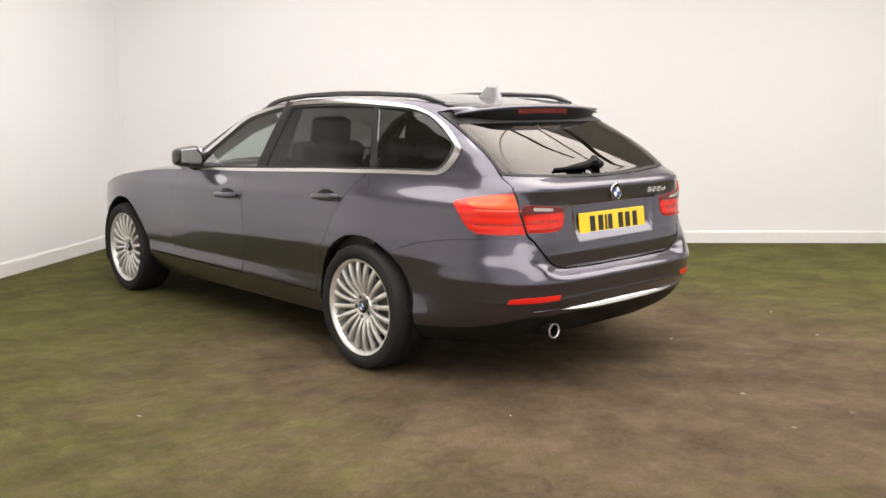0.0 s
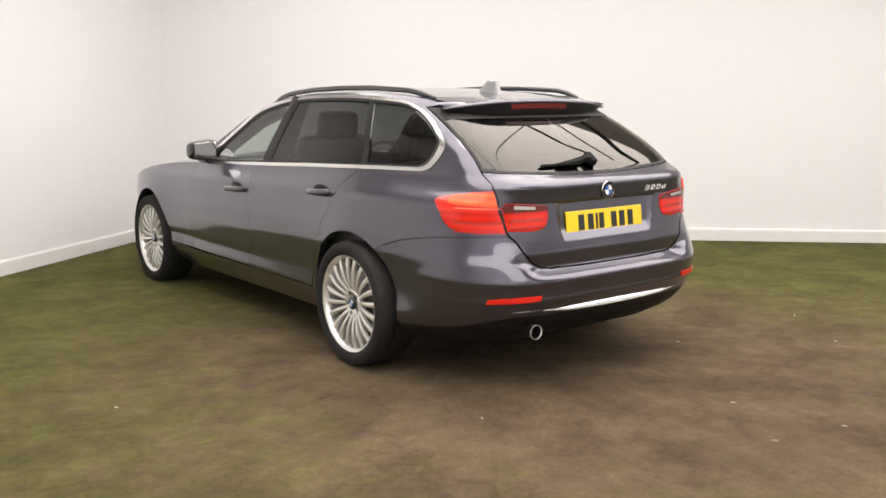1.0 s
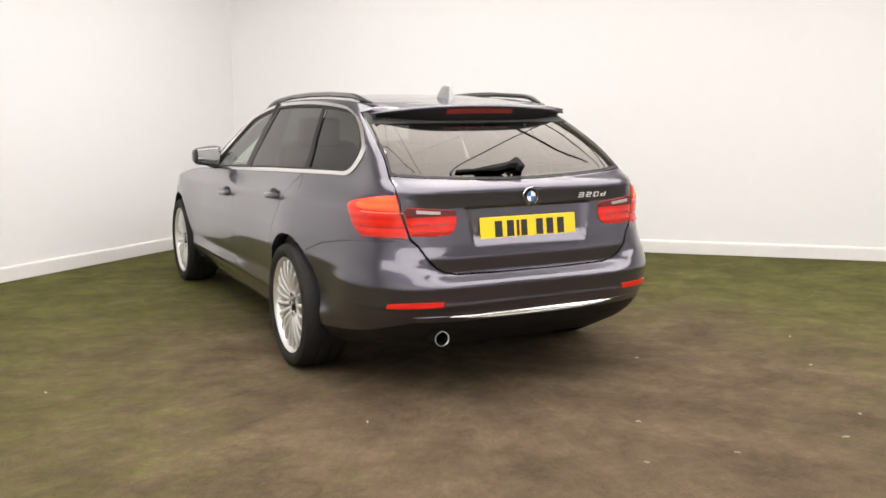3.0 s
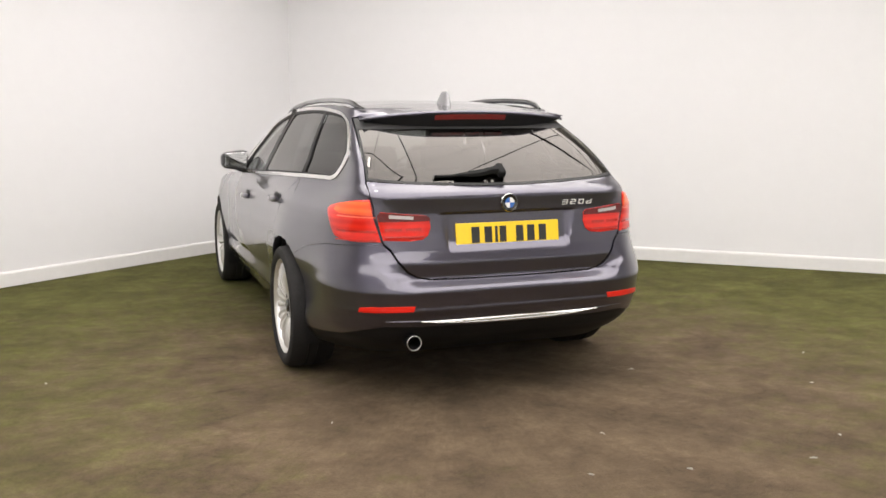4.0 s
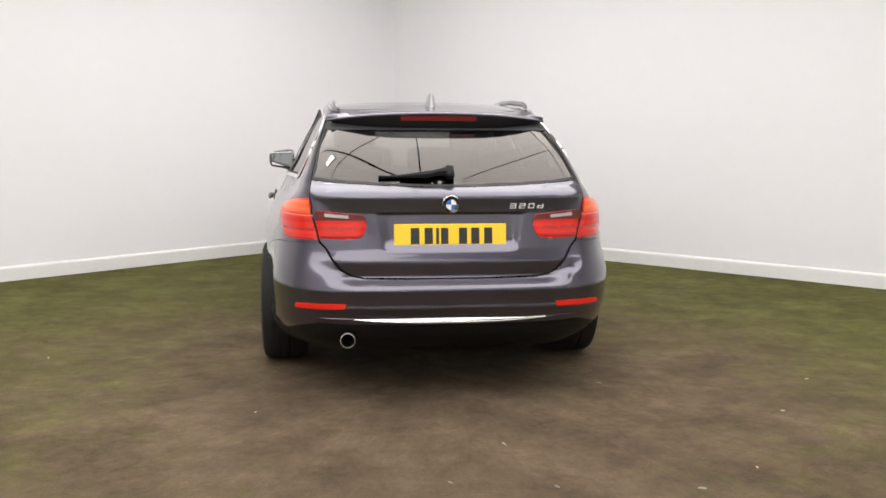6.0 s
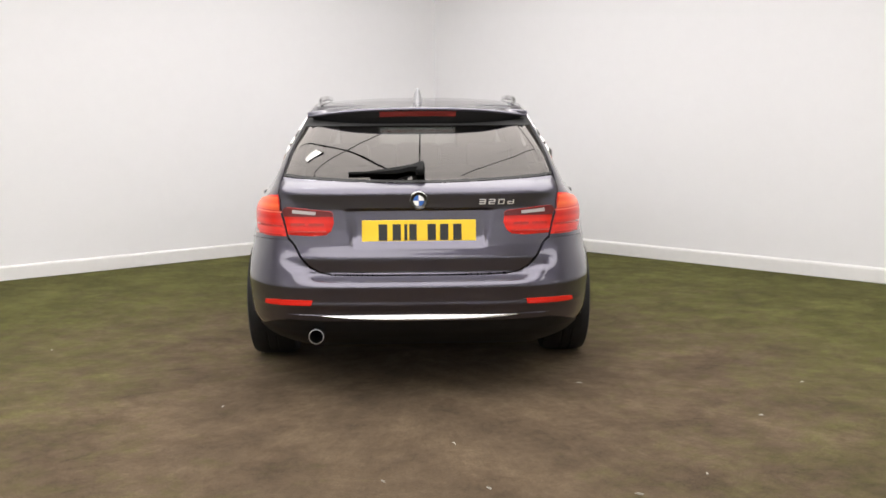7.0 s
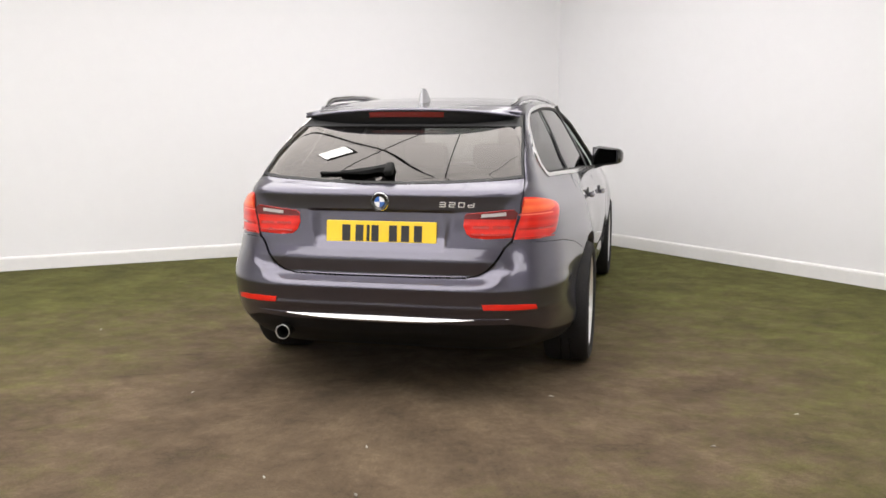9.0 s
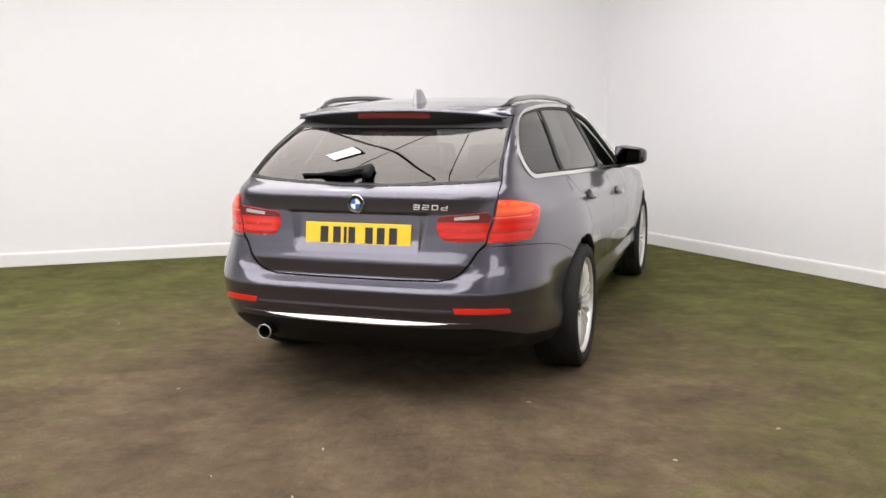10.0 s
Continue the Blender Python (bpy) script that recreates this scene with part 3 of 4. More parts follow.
for side_name, mir in (("right", lambda l: l), ("left", left)):
    # side frame: sill, rear quarter, D-pillar, cantrail and A-pillar in one pressing
    top = [(y, edge_z(y)) for y in np.linspace(-.30, 2.05, 28)]
    k0 = [i for i, p in enumerate(DLO) if p[0] < .05][0]
    outer = lx(*seam[::-1]) + ly((-.80, .735), (-.70, .729), (-.60, .722), (-.40, .690), (-.28, .652)) + ly(*arc(0, WHEEL_Z, ARCH_R, 124.5, -8, 18))
    outer += ly((.37, .21), (.6, .205), (1.2, .205), (2.3, .20), (2.44, .25), (2.42, .335), (2.07, .335), (1.2, .335))
    outer += ly(*REAR_DOOR_EDGE[::-1][:-1]) + ly((.078, .990)) + ly(*DLO[k0:]) + ly(*DLO[:1]) + ly((2.03, .920)) + ly(*top[::-1])
    panel("side_frame", mir(outer), PAINT, car, grid=.028, depth=.03)
    # doors below the belt
    rd = [(1.185, belt_z(1.185))] + DOOR_GAP_F[1:] + [(.8, .338), (.425, .338)] + REAR_DOOR_EDGE[::-1][1:-1] + [(.080, belt_z(.08))] + [(y, belt_z(y)) for y in (.4, .8)]
    fd = [(2.030, .917), (2.060, .80), (2.095, .60), (2.095, .45), (2.080, .341), (1.6, .341), (1.208, .338)] + DOOR_GAP_F[::-1][1:-1] + [(1.185, belt_z(1.185))] + [(y, belt_z(y)) for y in (1.4, 1.7, 1.9)]
    rear_door = panel("rear_door", mir(ly(*rd)), PAINT, car, grid=.026, depth=.03)
    front_door = panel("front_door", mir(ly(*fd)), PAINT, car, grid=.026, depth=.03)
    # front wing
    crest = [(3.30, .74), (3.1, .80), (2.9, .843), (2.6, .882), (2.3, .906), (2.04, .918)]
    wing = ly((2.030, .917), (2.060, .80), (2.095, .60), (2.095, .45), (2.080, .341), (2.41, .341)) + ly(*arch_front[:-2]) + ly((3.24, .36), (3.30, .55)) + ly(*crest)
    panel("front_wing", mir(wing), PAINT, car, grid=.028, depth=.03)
    # windows
    ring_in = shrink([(q * U, z) for q, z in ly(*DLO)], .017)
    ring_in = [(a / U, b) for a, b in ring_in]
    panel("window_trim", mir(ly(*DLO)), CHROME, car, "satin chrome strip round the side windows", holes=[mir(ring_in)], grid=.012, off=.004, depth=.016, gap=0)
    seal_in = [(a / U, b) for a, b in shrink([(q * U, z) for q, z in ring_in], .010)]
    panel("window_seal", mir(ring_in), SEAL, car, "black rubber window seal", holes=[mir(seal_in)], grid=.012, off=-.001, depth=.02, gap=0)

    def window_part(name, f0, r0, f1, r1, mat, label, off=-.006, bulge=0.):
        """The window band between two leaning lines (y at z = 1.0 and at z = 1.33 for the front and the rear edge)."""
        def y_at(z, a, b):
            return a + (b - a) * (z - 1.0) / .33
        loop = [(q * U, z) for q, z in seal_in]
        lp = densify(loop, .012)
        out = []
        for aq, z in lp:
            q = aq / U
            lo, hi = q_y(y_at(z, r0, r1), z), q_y(y_at(z, f0, f1), z)
            out.append((min(max(q, lo), hi), z))
        clean = [out[0]]
        for p in out[1:]:
            if math.hypot((p[0] - clean[-1][0]) * U, p[1] - clean[-1][1]) > .004:
                clean.append(p)
        return panel(name, mir(clean), mat, car, label, grid=.03, off=off, depth=.004, gap=.001)

    if side_name == "left":  # the driver's window, on the right, is wound down
        window_part("front_door_glass", 3.0, 1.10, 3.0, 1.07, CLEAR_GLASS, "clear front door window")
    window_part("pillar_trim", 1.10, 1.00, 1.07, .97, SPOILER_BLACK, "satin black pillar trim between the door windows", off=-.002)
    window_part("rear_door_glass", 1.00, .055, .97, .235, DARK_GLASS, "dark tinted rear door window")
    window_part("pillar_trim", .055, .005, .235, .185, BLACK, "dark trim strip behind the rear door window", off=.001)
    window_part("quarter_glass", .005, -2, .185, -2, DARK_GLASS, "dark tinted rear quarter window")
    # lamp on the rear quarter
    lamp_o = [(.602, .748)] + [(.614, .80), (.634, .90), (.642, .942)]
    lamp = lx(*lamp_o) + ly((-.78, .936), (-.72, .927), (-.64, .914), (-.585, .901), (-.575, .885), (-.612, .850), (-.642, .805), (-.680, .768), (-.735, .753), (-.80, .746))
    base = panel("tail_lamp", mir(lamp), RED_LENS, car, "red tail lamp wrapping round the corner", grid=.014, off=.002, depth=.03, gap=.003, bulge=.006)
    band = lx((.628, .865), (.640, .932)) + ly((-.78, .927), (-.72, .919), (-.66, .908), (-.66, .880), (-.72, .868))
    panel("indicator_lens", mir(band), ORANGE_LENS, base, "amber tinted upper lens", grid=.014, off=.0105, depth=.006, gap=.003)
    for zz, hh, mat, name, note in ((.797, .0045, RED_DARK, "lens_divider", "dark red dividing band"), (.755, .003, RED_DARK, "lens_divider", "dark red dividing band"), (.861, .0028, LIGHT_GUIDE, "light_guide", "bright red light bar")):
        rib = lx((.622, zz - hh), (.624, zz + hh)) + ly((-.76, zz + hh), (-.705, zz + hh), (-.705, zz - hh), (-.76, zz - hh))
        panel(name, mir(rib), mat, base, note, grid=.012, off=.0098, depth=.004, gap=0)
    # lamp half on the tailgate
    lamp_i = [(.599, .756), (.609, .80), (.621, .868), (.606, .888), (.55, .884), (.46, .875), (.400, .869), (.386, .858), (.381, .812), (.396, .776), (.42, .757), (.48, .751)]
    inner = panel("tail_lamp", mir(lx(*lamp_i)), RED_LENS, car, "red tail lamp on the tailgate", grid=.012, off=.003, depth=.03, gap=.003, bulge=.006)
    panel("smoked_band", mir(lx((.612, .840), (.620, .868), (.605, .886), (.55, .882), (.46, .873), (.402, .867), (.388, .857), (.385, .840))), SMOKE_RED, inner, "smoked upper lens", grid=.012, off=.0105, depth=.005, gap=.002)
    panel("reversing_lens", mir(lx((.570, .858), (.570, .874), (.465, .864), (.465, .850))), CLEAR_LENS, inner, "clear reversing lamp", grid=.012, off=.0145, depth=.006, gap=0)
    for x0, x1, zz, hh in ((.430, .498, .806, .0055), (.515, .585, .806, .0055), (.420, .590, .773, .003)):
        panel("lens_divider", mir(lx((x1, zz - hh), (x1, zz + hh), (x0, zz + hh), (x0, zz - hh))), RED_DARK, inner, "dark red dividing band", grid=.012, off=.0100, depth=.004, gap=0)
    # reflector in the bumper
    panel("reflector", mir(lx((.488, .447), (.480, .473), (.56, .473), (.66, .470), (.708, .464), (.714, .442), (.66, .443))), RED_LENS, car, "narrow red bumper reflector", grid=.014, off=.003, depth=.01, gap=.001)
    # door handles
    for y0, y1, z0, door in ((.20, .435, .862, rear_door), (1.20, 1.465, .802, front_door)):
        s = 1 if side_name == "right" else -1
        pts, rad = [], []
        for k in range(13):
            t = k / 12
            y = y0 + (y1 - y0) * t
            x = float(half_width(y, z0)) + .004 + .030 * math.sin(math.pi * min(max(t, .02), .98)) ** .35
            pts.append((s * x, y, z0 - .012 * (t - .5)))
            rad.append(.016 if 0 < k < 12 else .010)
        part("door_handle", tube(pts, rad, 12, .6), PAINT, door, "body-coloured bow door handle", smooth=True)
        # A flat black blister gives the shade of a hollow behind the handle.
        bm = bmesh.new()
        bmesh.ops.create_uvsphere(bm, u_segments=16, v_segments=8, radius=1)
        ym = (y0 + y1) / 2
        bmesh.ops.transform(bm, matrix=Matrix.Translation((s * (float(half_width(ym, z0)) - .001), ym, z0)) @ Matrix.Diagonal((.007, .088, .040, 1)), verts=bm.verts)
        part("recess_shade", bm, BLACK, door, "black oval for the shade in the hollow behind the handle", smooth=True)

# bumper: wraps round between the wheel arches
half = ly((-.372, .288)) + ly(*arc(0, WHEEL_Z, ARCH_R, 182, 124.5, 9)) + ly((-.28, .652), (-.40, .690), (-.60, .722), (-.70, .729), (-.80, .735))
half += lx((.598, .736), (.572, .713), (.545, .664), (.50, .613), (.455, .589), (.40, .579), (.2, .576))
under = lx((.2, .364), (.45, .368), (.60, .372), (.68, .352)) + ly((-.72, .318), (-.55, .296), (-.372, .286))
loop = half + left(half)[::-1]
loop = loop + left(under)[::-1] + under
bumper = panel("rear_bumper", loop, PAINT, car, grid=.015, depth=.03)
# Black stands for the plastic apron and for shade on the bumper's lower edge.
apron = lx((.2, .362), (.45, .366), (.60, .370), (.68, .350)) + ly((-.72, .316), (-.55, .294), (-.372, .284), (-.36, .215), (-.60, .205)) + lx((.60, .20), (.2, .20))
panel("apron_and_shade", apron[::-1] + left(apron), BLACK, car, "black plastic apron with the shade of the bumper's lower edge", grid=.03, off=-.004, depth=.03)
# metal strip: a bar with a face that leans up
verts, faces = [], []
for x in np.linspace(-.45, .45, 61):
    e = abs(x) / .45
    zt, hgt = .405 - .008 * e * e, .004 + .027 * max(0, 1 - (abs(x) / .44) ** 2.4)
    qq = q_x(x, .39)
    px, py, _ = (float(v) for v in body(qq, zt - hgt * .5))
    ox, oy = (float(v) for v in normal_of(qq, .45)[:2])
    out = .005 + .013 * max(0, 1 - e ** 4)
    for o, zz in ((-.004, zt + .001), (.003, zt), (out, zt - hgt * .80), (out - .001, zt - hgt * .95), (out - .006, zt - hgt), (-.004, zt - hgt)):
        verts.append((px + ox * o, py + oy * o, zz))
for i in range(60):
    for k in range(5):
        faces.append((i * 6 + k, (i + 1) * 6 + k, (i + 1) * 6 + k + 1, i * 6 + k + 1))
mesh_object("bumper_strip", verts, faces, BRIGHT, car, "polished metal strip across the lower bumper")
for s in (-1, 1):
    pts = []
    for k in range(13):
        x = .44 + .16 * k / 12
        px, py, _ = (float(v) for v in body(q_x(x, .395), .395))
        pts.append((s * px, py - .001, .397 + .001 * k / 12))
    part("strip_end", tube(pts, [.0040] * 9 + [.0034, .0028, .0020, .0012], 8), PAINT, car, "thin body-coloured ridge beside the metal strip", smooth=True)

# tailgate skin below the window
tg_half = [(.15, .580), (.40, .583), (.452, .593), (.495, .618), (.538, .668), (.565, .715), (.597, .748), (.610, .80), (.630, .90), (.642, .95), (.638, .985), (.632, 1.016)]
tg = lx(*tg_half) + lx((.50, 1.006), (.3, .995), (.1, .989))
tailgate = panel("tailgate", tg + left(tg)[::-1], PAINT, car, grid=.0125, depth=.03)
gl = lx((.622, 1.026), (.603, 1.10), (.580, 1.20), (.566, 1.252))
gl_low = lx((.50, 1.012), (.3, 1.001), (.1, .995))
edge = gl[::-1] + gl_low
panel("rear_window", edge + left(edge)[::-1], REAR_GLASS, tailgate, "dark tinted rear window", grid=.03, off=-.002, depth=.004, gap=.001)
fr_out = lx((.631, 1.020), (.613, 1.10), (.588, 1.20), (.557, 1.300))
fr_in = lx((.622, 1.031), (.604, 1.10), (.580, 1.20), (.566, 1.247))
lo_out, lo_in = lx((.50, 1.008), (.3, .997), (.1, .991)), lx((.50, 1.018), (.3, 1.007), (.1, 1.001))
o, i2 = fr_out[::-1] + lo_out, fr_in[::-1] + lo_in
panel("window_surround", o + left(o)[::-1], SEAL, tailgate, "black border of the rear window", holes=[i2 + left(i2)[::-1]], grid=.02, off=-.0005, depth=.01, gap=.0)

# roof spoiler with the high brake lamp
xs = np.linspace(-.556, .556, 41)
verts, faces = [], []
for x in xs:
    e = abs(x) / .556
    yr = -.452 + .088 * e ** 3.5
    zt = 1.332 - .034 * e ** 2.4
    drop = .086 * max(0, 1 - e ** 3.2) + .004
    ze = edge_z(-.295)
    zr = ze + (crown_z(-.295) + .001 - ze) * (1 - min(1, abs(x) / .575) ** 2.6) - .012 * e ** 5
    row = [(x, -.295, zr), (x, -.37, (zr + zt) / 2 + .002), (x, yr + .020, zt + .0045), (x, yr + .010, zt + .003), (x, yr, zt - .004), (x, yr + .006, zt - .012)]
    row += [(x, yr + .016, zt - drop * .75), (x, yr + .028, zt - drop), (x, -.33, zt - drop + .01)]
    verts += row
n = 9
tops, unders = [], []
for i in range(len(xs) - 1):
    for j in range(n - 1):
        f = (i * n + j, i * n + j + 1, (i + 1) * n + j + 1, (i + 1) * n + j)
        (tops if j < 5 else unders).append(f)
spoiler = mesh_object("roof_spoiler", verts, tops, PAINT, tailgate, "body-coloured roof spoiler")
mesh_object("spoiler_underside", verts, unders, SPOILER_BLACK, tailgate, "satin black underside of the spoiler")
bl = []
for x in np.linspace(-.19, .19, 21):
    yr, zt = -.452 + .088 * (abs(x) / .556) ** 3.5, 1.332 - .034 * (abs(x) / .556) ** 2.4
    bl += [(x, yr + .0040, zt - .015), (x, yr + .0075, zt - .040)]
mesh_object("brake_lamp", bl, [(2 * i, 2 * i + 1, 2 * i + 3, 2 * i + 2) for i in range(20)], SMOKE_RED, tailgate, "dark red high-level brake lamp")

# roof skin, windscreen and bonnet
ys = np.concatenate([np.linspace(-.30, 1.20, 46)])
verts, faces = [], []
nx = 33
for y in ys:
    ze, zc = edge_z(y), crown_z(y)
    xe = float(body(q_y(y, ze), ze)[0])
    for k in range(nx):
        u = -1 + 2 * k / (nx - 1)
        verts.append((xe * u, y, ze + (zc - ze) * (1 - abs(u) ** 2.6)))
for i in range(len(ys) - 1):
    for k in range(nx - 1):
        faces.append((i * nx + k, i * nx + k + 1, (i + 1) * nx + k + 1, (i + 1) * nx + k))
mesh_object("roof", verts, faces, PAINT, car, "body-coloured roof skin")
verts = [(x, y, z - .03) for x, y, z in verts]
mesh_object("headlining", verts, [f[::-1] for f in faces], LINER, car, "light grey fabric headlining")
verts, faces = [], []
for i in range(13):
    v = i / 12
    y0, z0 = 2.06 - .86 * v, .935 + .433 * v
    zz = edge_z(y0 if y0 > 1.25 else 1.25)
    hw = float(half_width(y0, min(max(zz, .93), 1.34))) - .006
    for k in range(21):
        u = -1 + 2 * k / 20
        verts.append((hw * u, y0 + .13 * (1 - u * u) * (1 - .55 * v) - .02, zz + (z0 - zz) * (1 - abs(u) ** 3) + .012 * (1 - u * u)))
for i in range(12):
    for k in range(20):
        faces.append((i * 21 + k, i * 21 + k + 1, (i + 1) * 21 + k + 1, (i + 1) * 21 + k))
mesh_object("windscreen", verts, faces, CLEAR_GLASS, car, "clear raked windscreen")
verts, faces = [], []
yb = np.linspace(2.02, 3.30, 20)
cy, cz = [p[0] for p in crest[::-1]], [p[1] for p in crest[::-1]]
for y in yb:
    zc = float(np.interp(y, cy, cz))
    xe = float(body(q_y(y, zc), zc)[0])
    for k in range(21):
        u = -1 + 2 * k / 20
        verts.append((xe * u, y + (.10 * (1 - u * u) if y < 2.1 else .22 * (1 - u * u) * max(0, (y - 2.9) / .4)), zc + .055 * (1 - abs(u) ** 2.4) * (1 - .6 * max(0, (y - 2.9) / .4))))
for i in range(19):
    for k in range(20):
        faces.append((i * 21 + k, i * 21 + k + 1, (i + 1) * 21 + k + 1, (i + 1) * 21 + k))
mesh_object("bonnet", verts, faces, PAINT, car, "body-coloured bonnet")
# front end, closed by a rounded bumper
verts, faces = [], []
fz = [.17, .24, .34, .45, .56, .66, .74]
for z in fz:
    for k in range(25):
        u = -1 + 2 * k / 24
        xe = float(body(q_y(3.29, z), z)[0])
        verts.append((xe * u, 3.29 + (.26 - .10 * abs(z - .45)) * (1 - abs(u) ** 2.6), z))
for i in range(len(fz) - 1):
    for k in range(24):
        faces.append((i * 25 + k, i * 25 + k + 1, (i + 1) * 25 + k + 1, (i + 1) * 25 + k))
mesh_object("front_bumper", verts, faces, PAINT, car, "body-coloured front bumper")

# underbody and dark inner structure
part("underbody", boxed(-.62, -.45, .165, .62, 3.25, .34, .02), BLACK, car, "black underbody")
part("boot_tub", boxed(-.60, -.80, .34, .60, .30, .70, .02), BLACK, car, "dark boot lining")
part("boot_cover", boxed(-.68, -.70, .925, .68, -.02, .94, .004), LEATHER, car, "dark roller cover over the boot")
part("engine_bay", boxed(-.60, 2.15, .34, .60, 3.2, .68, .02), BLACK, car)
for s in (-1, 1):
    for y in (0, FRONT_Y):
        bm = bmesh.new()
        ring = []
        for k in range(19):
            a = radians(-20 + 220 * k / 18)
            c, d = math.cos(a) * (ARCH_R + .006), math.sin(a) * (ARCH_R + .006)
            ring.append((bm.verts.new((s * .61, y + c, WHEEL_Z + d)), bm.verts.new((s * .845, y + c, WHEEL_Z + d))))
        for a, b in zip(ring, ring[1:]):
            bm.faces.new((a[0], a[1], b[1], b[0]))
        bm.faces.new([r[0] for r in ring])
        part("wheel_arch_liner", bm, BLACK, car, "black wheel arch liner")

# interior seen through the windows
for s in (-1, 1):
    card = ly((.0, .30), (1.9, .30), (1.9, .905), (1.0, .94), (.0, .975))
    panel("door_card", card if s > 0 else left(card), LEATHER, car, "dark door lining", grid=.08, off=-.07, depth=.01)


def seat(x, y, parent, name):
    st = new(name)
    st.parent = parent
    part("seat_base", boxed(x - .25, y, .42, x + .25, y + .50, .58, .05), LEATHER, st, smooth=True)
    m = Matrix.Translation((x, y + .04, .52)) @ Matrix.Rotation(radians(15), 4, "X")
    part("backrest", boxed(-.245, -.06, 0, .245, .07, .62, .05, m=m), LEATHER, st, smooth=True)
    m2 = Matrix.Translation((x, y - .11, 1.09)) @ Matrix.Rotation(radians(10), 4, "X")
    part("headrest", boxed(-.13, -.05, 0, .13, .05, .18, .04, m=m2), LEATHER, st, smooth=True)


front_y = 1.05
for x in (-.37, .37):
    seat(x, front_y, car, "front_seat")
bench = new("rear_seat")
bench.parent = car
part("seat_base", boxed(-.62, .22, .42, .62, .72, .56, .05), LEATHER, bench, smooth=True)
m = Matrix.Translation((0, .16, .50)) @ Matrix.Rotation(radians(18), 4, "X")
part("backrest", boxed(-.62, -.07, 0, .62, .07, .55, .05, m=m), LEATHER, bench, smooth=True)
for x in (-.38, 0, .38):
    part("headrest", boxed(x - .12, -.07, 1.02, x + .12, .02, 1.15, .035), LEATHER, bench, smooth=True)
for s in (-1, 1):
    pts = []
    for y in (1.30, 1.50, 1.70, 1.88, 2.02):
        ze = edge_z(y)
        pts.append((s * (float(body(q_y(y, ze), ze)[0]) - .060), y - .03, ze - .052))
    part("pillar_lining", tube(pts, .036, 10), LEATHER, car, "dark windscreen pillar lining", smooth=True)
    part("pillar_lining", tube([(s * .700, 1.08, .90), (s * .655, 1.06, 1.05), (s * .600, 1.04, 1.22), (s * .550, 1.03, 1.34)], .055, 10, .8), LEATHER, car, "dark door pillar lining", smooth=True)
part("dashboard", boxed(-.70, 1.72, .62, .70, 2.05, .93, .06, seg=3), LEATHER, car, "dark dashboard", smooth=True)
bm = lathe([(0.0, .185), (.012, .195), (0, .205), (-.012, .195), (0.0, .185)], 28)
bmesh.ops.transform(bm, matrix=Matrix.Translation((.37, 1.60, .86)) @ Matrix.Rotation(radians(25), 4, "X") @ Matrix.Rotation(radians(90), 4, "Z"), verts=bm.verts)
part("steering_wheel", bm, LEATHER, car, "dark leather steering wheel", smooth=True)

# roof rails
for s in (-1, 1):
    pts, rad = [], []
    for k in range(37):
        t = k / 36
        y = 1.34 - 1.56 * t
        ze = edge_z(y)
        xe = float(body(q_y(y, ze), ze)[0]) - .030
        rise = .020 * min(1, math.sin(math.pi * t) * 3.2)
        pts.append((s * xe, y, ze + .004 + rise))
        rad.append(.0145 if 1 < k < 35 else .008)
    part("roof_rail", tube(pts, rad, 10, .75), GLOSS_BLACK, car, "black raised roof rail", smooth=True)
# antenna fin
verts, faces = [], []
for i in range(9):
    t = i / 8
    z = .080 * t
    y0, y1 = .05 - .085 * t ** 1.2, -.150 + .030 * t
    wid = .024 * (1 - t) ** .6 + .005
    for k in range(12):
        a = 2 * math.pi * k / 12
        verts.append((wid * math.cos(a), (y0 + y1) / 2 + (y0 - y1) / 2 * math.sin(a), crown_z(-.15) - .002 + z))
for i in range(8):
    for k in range(12):
        faces.append((i * 12 + k, i * 12 + (k + 1) % 12, (i + 1) * 12 + (k + 1) % 12, (i + 1) * 12 + k))
faces.append(tuple(8 * 12 + k for k in range(12)))
mesh_object("antenna_fin", verts, faces, FIN, car, "roof antenna fin coloured paler for its reflected light")

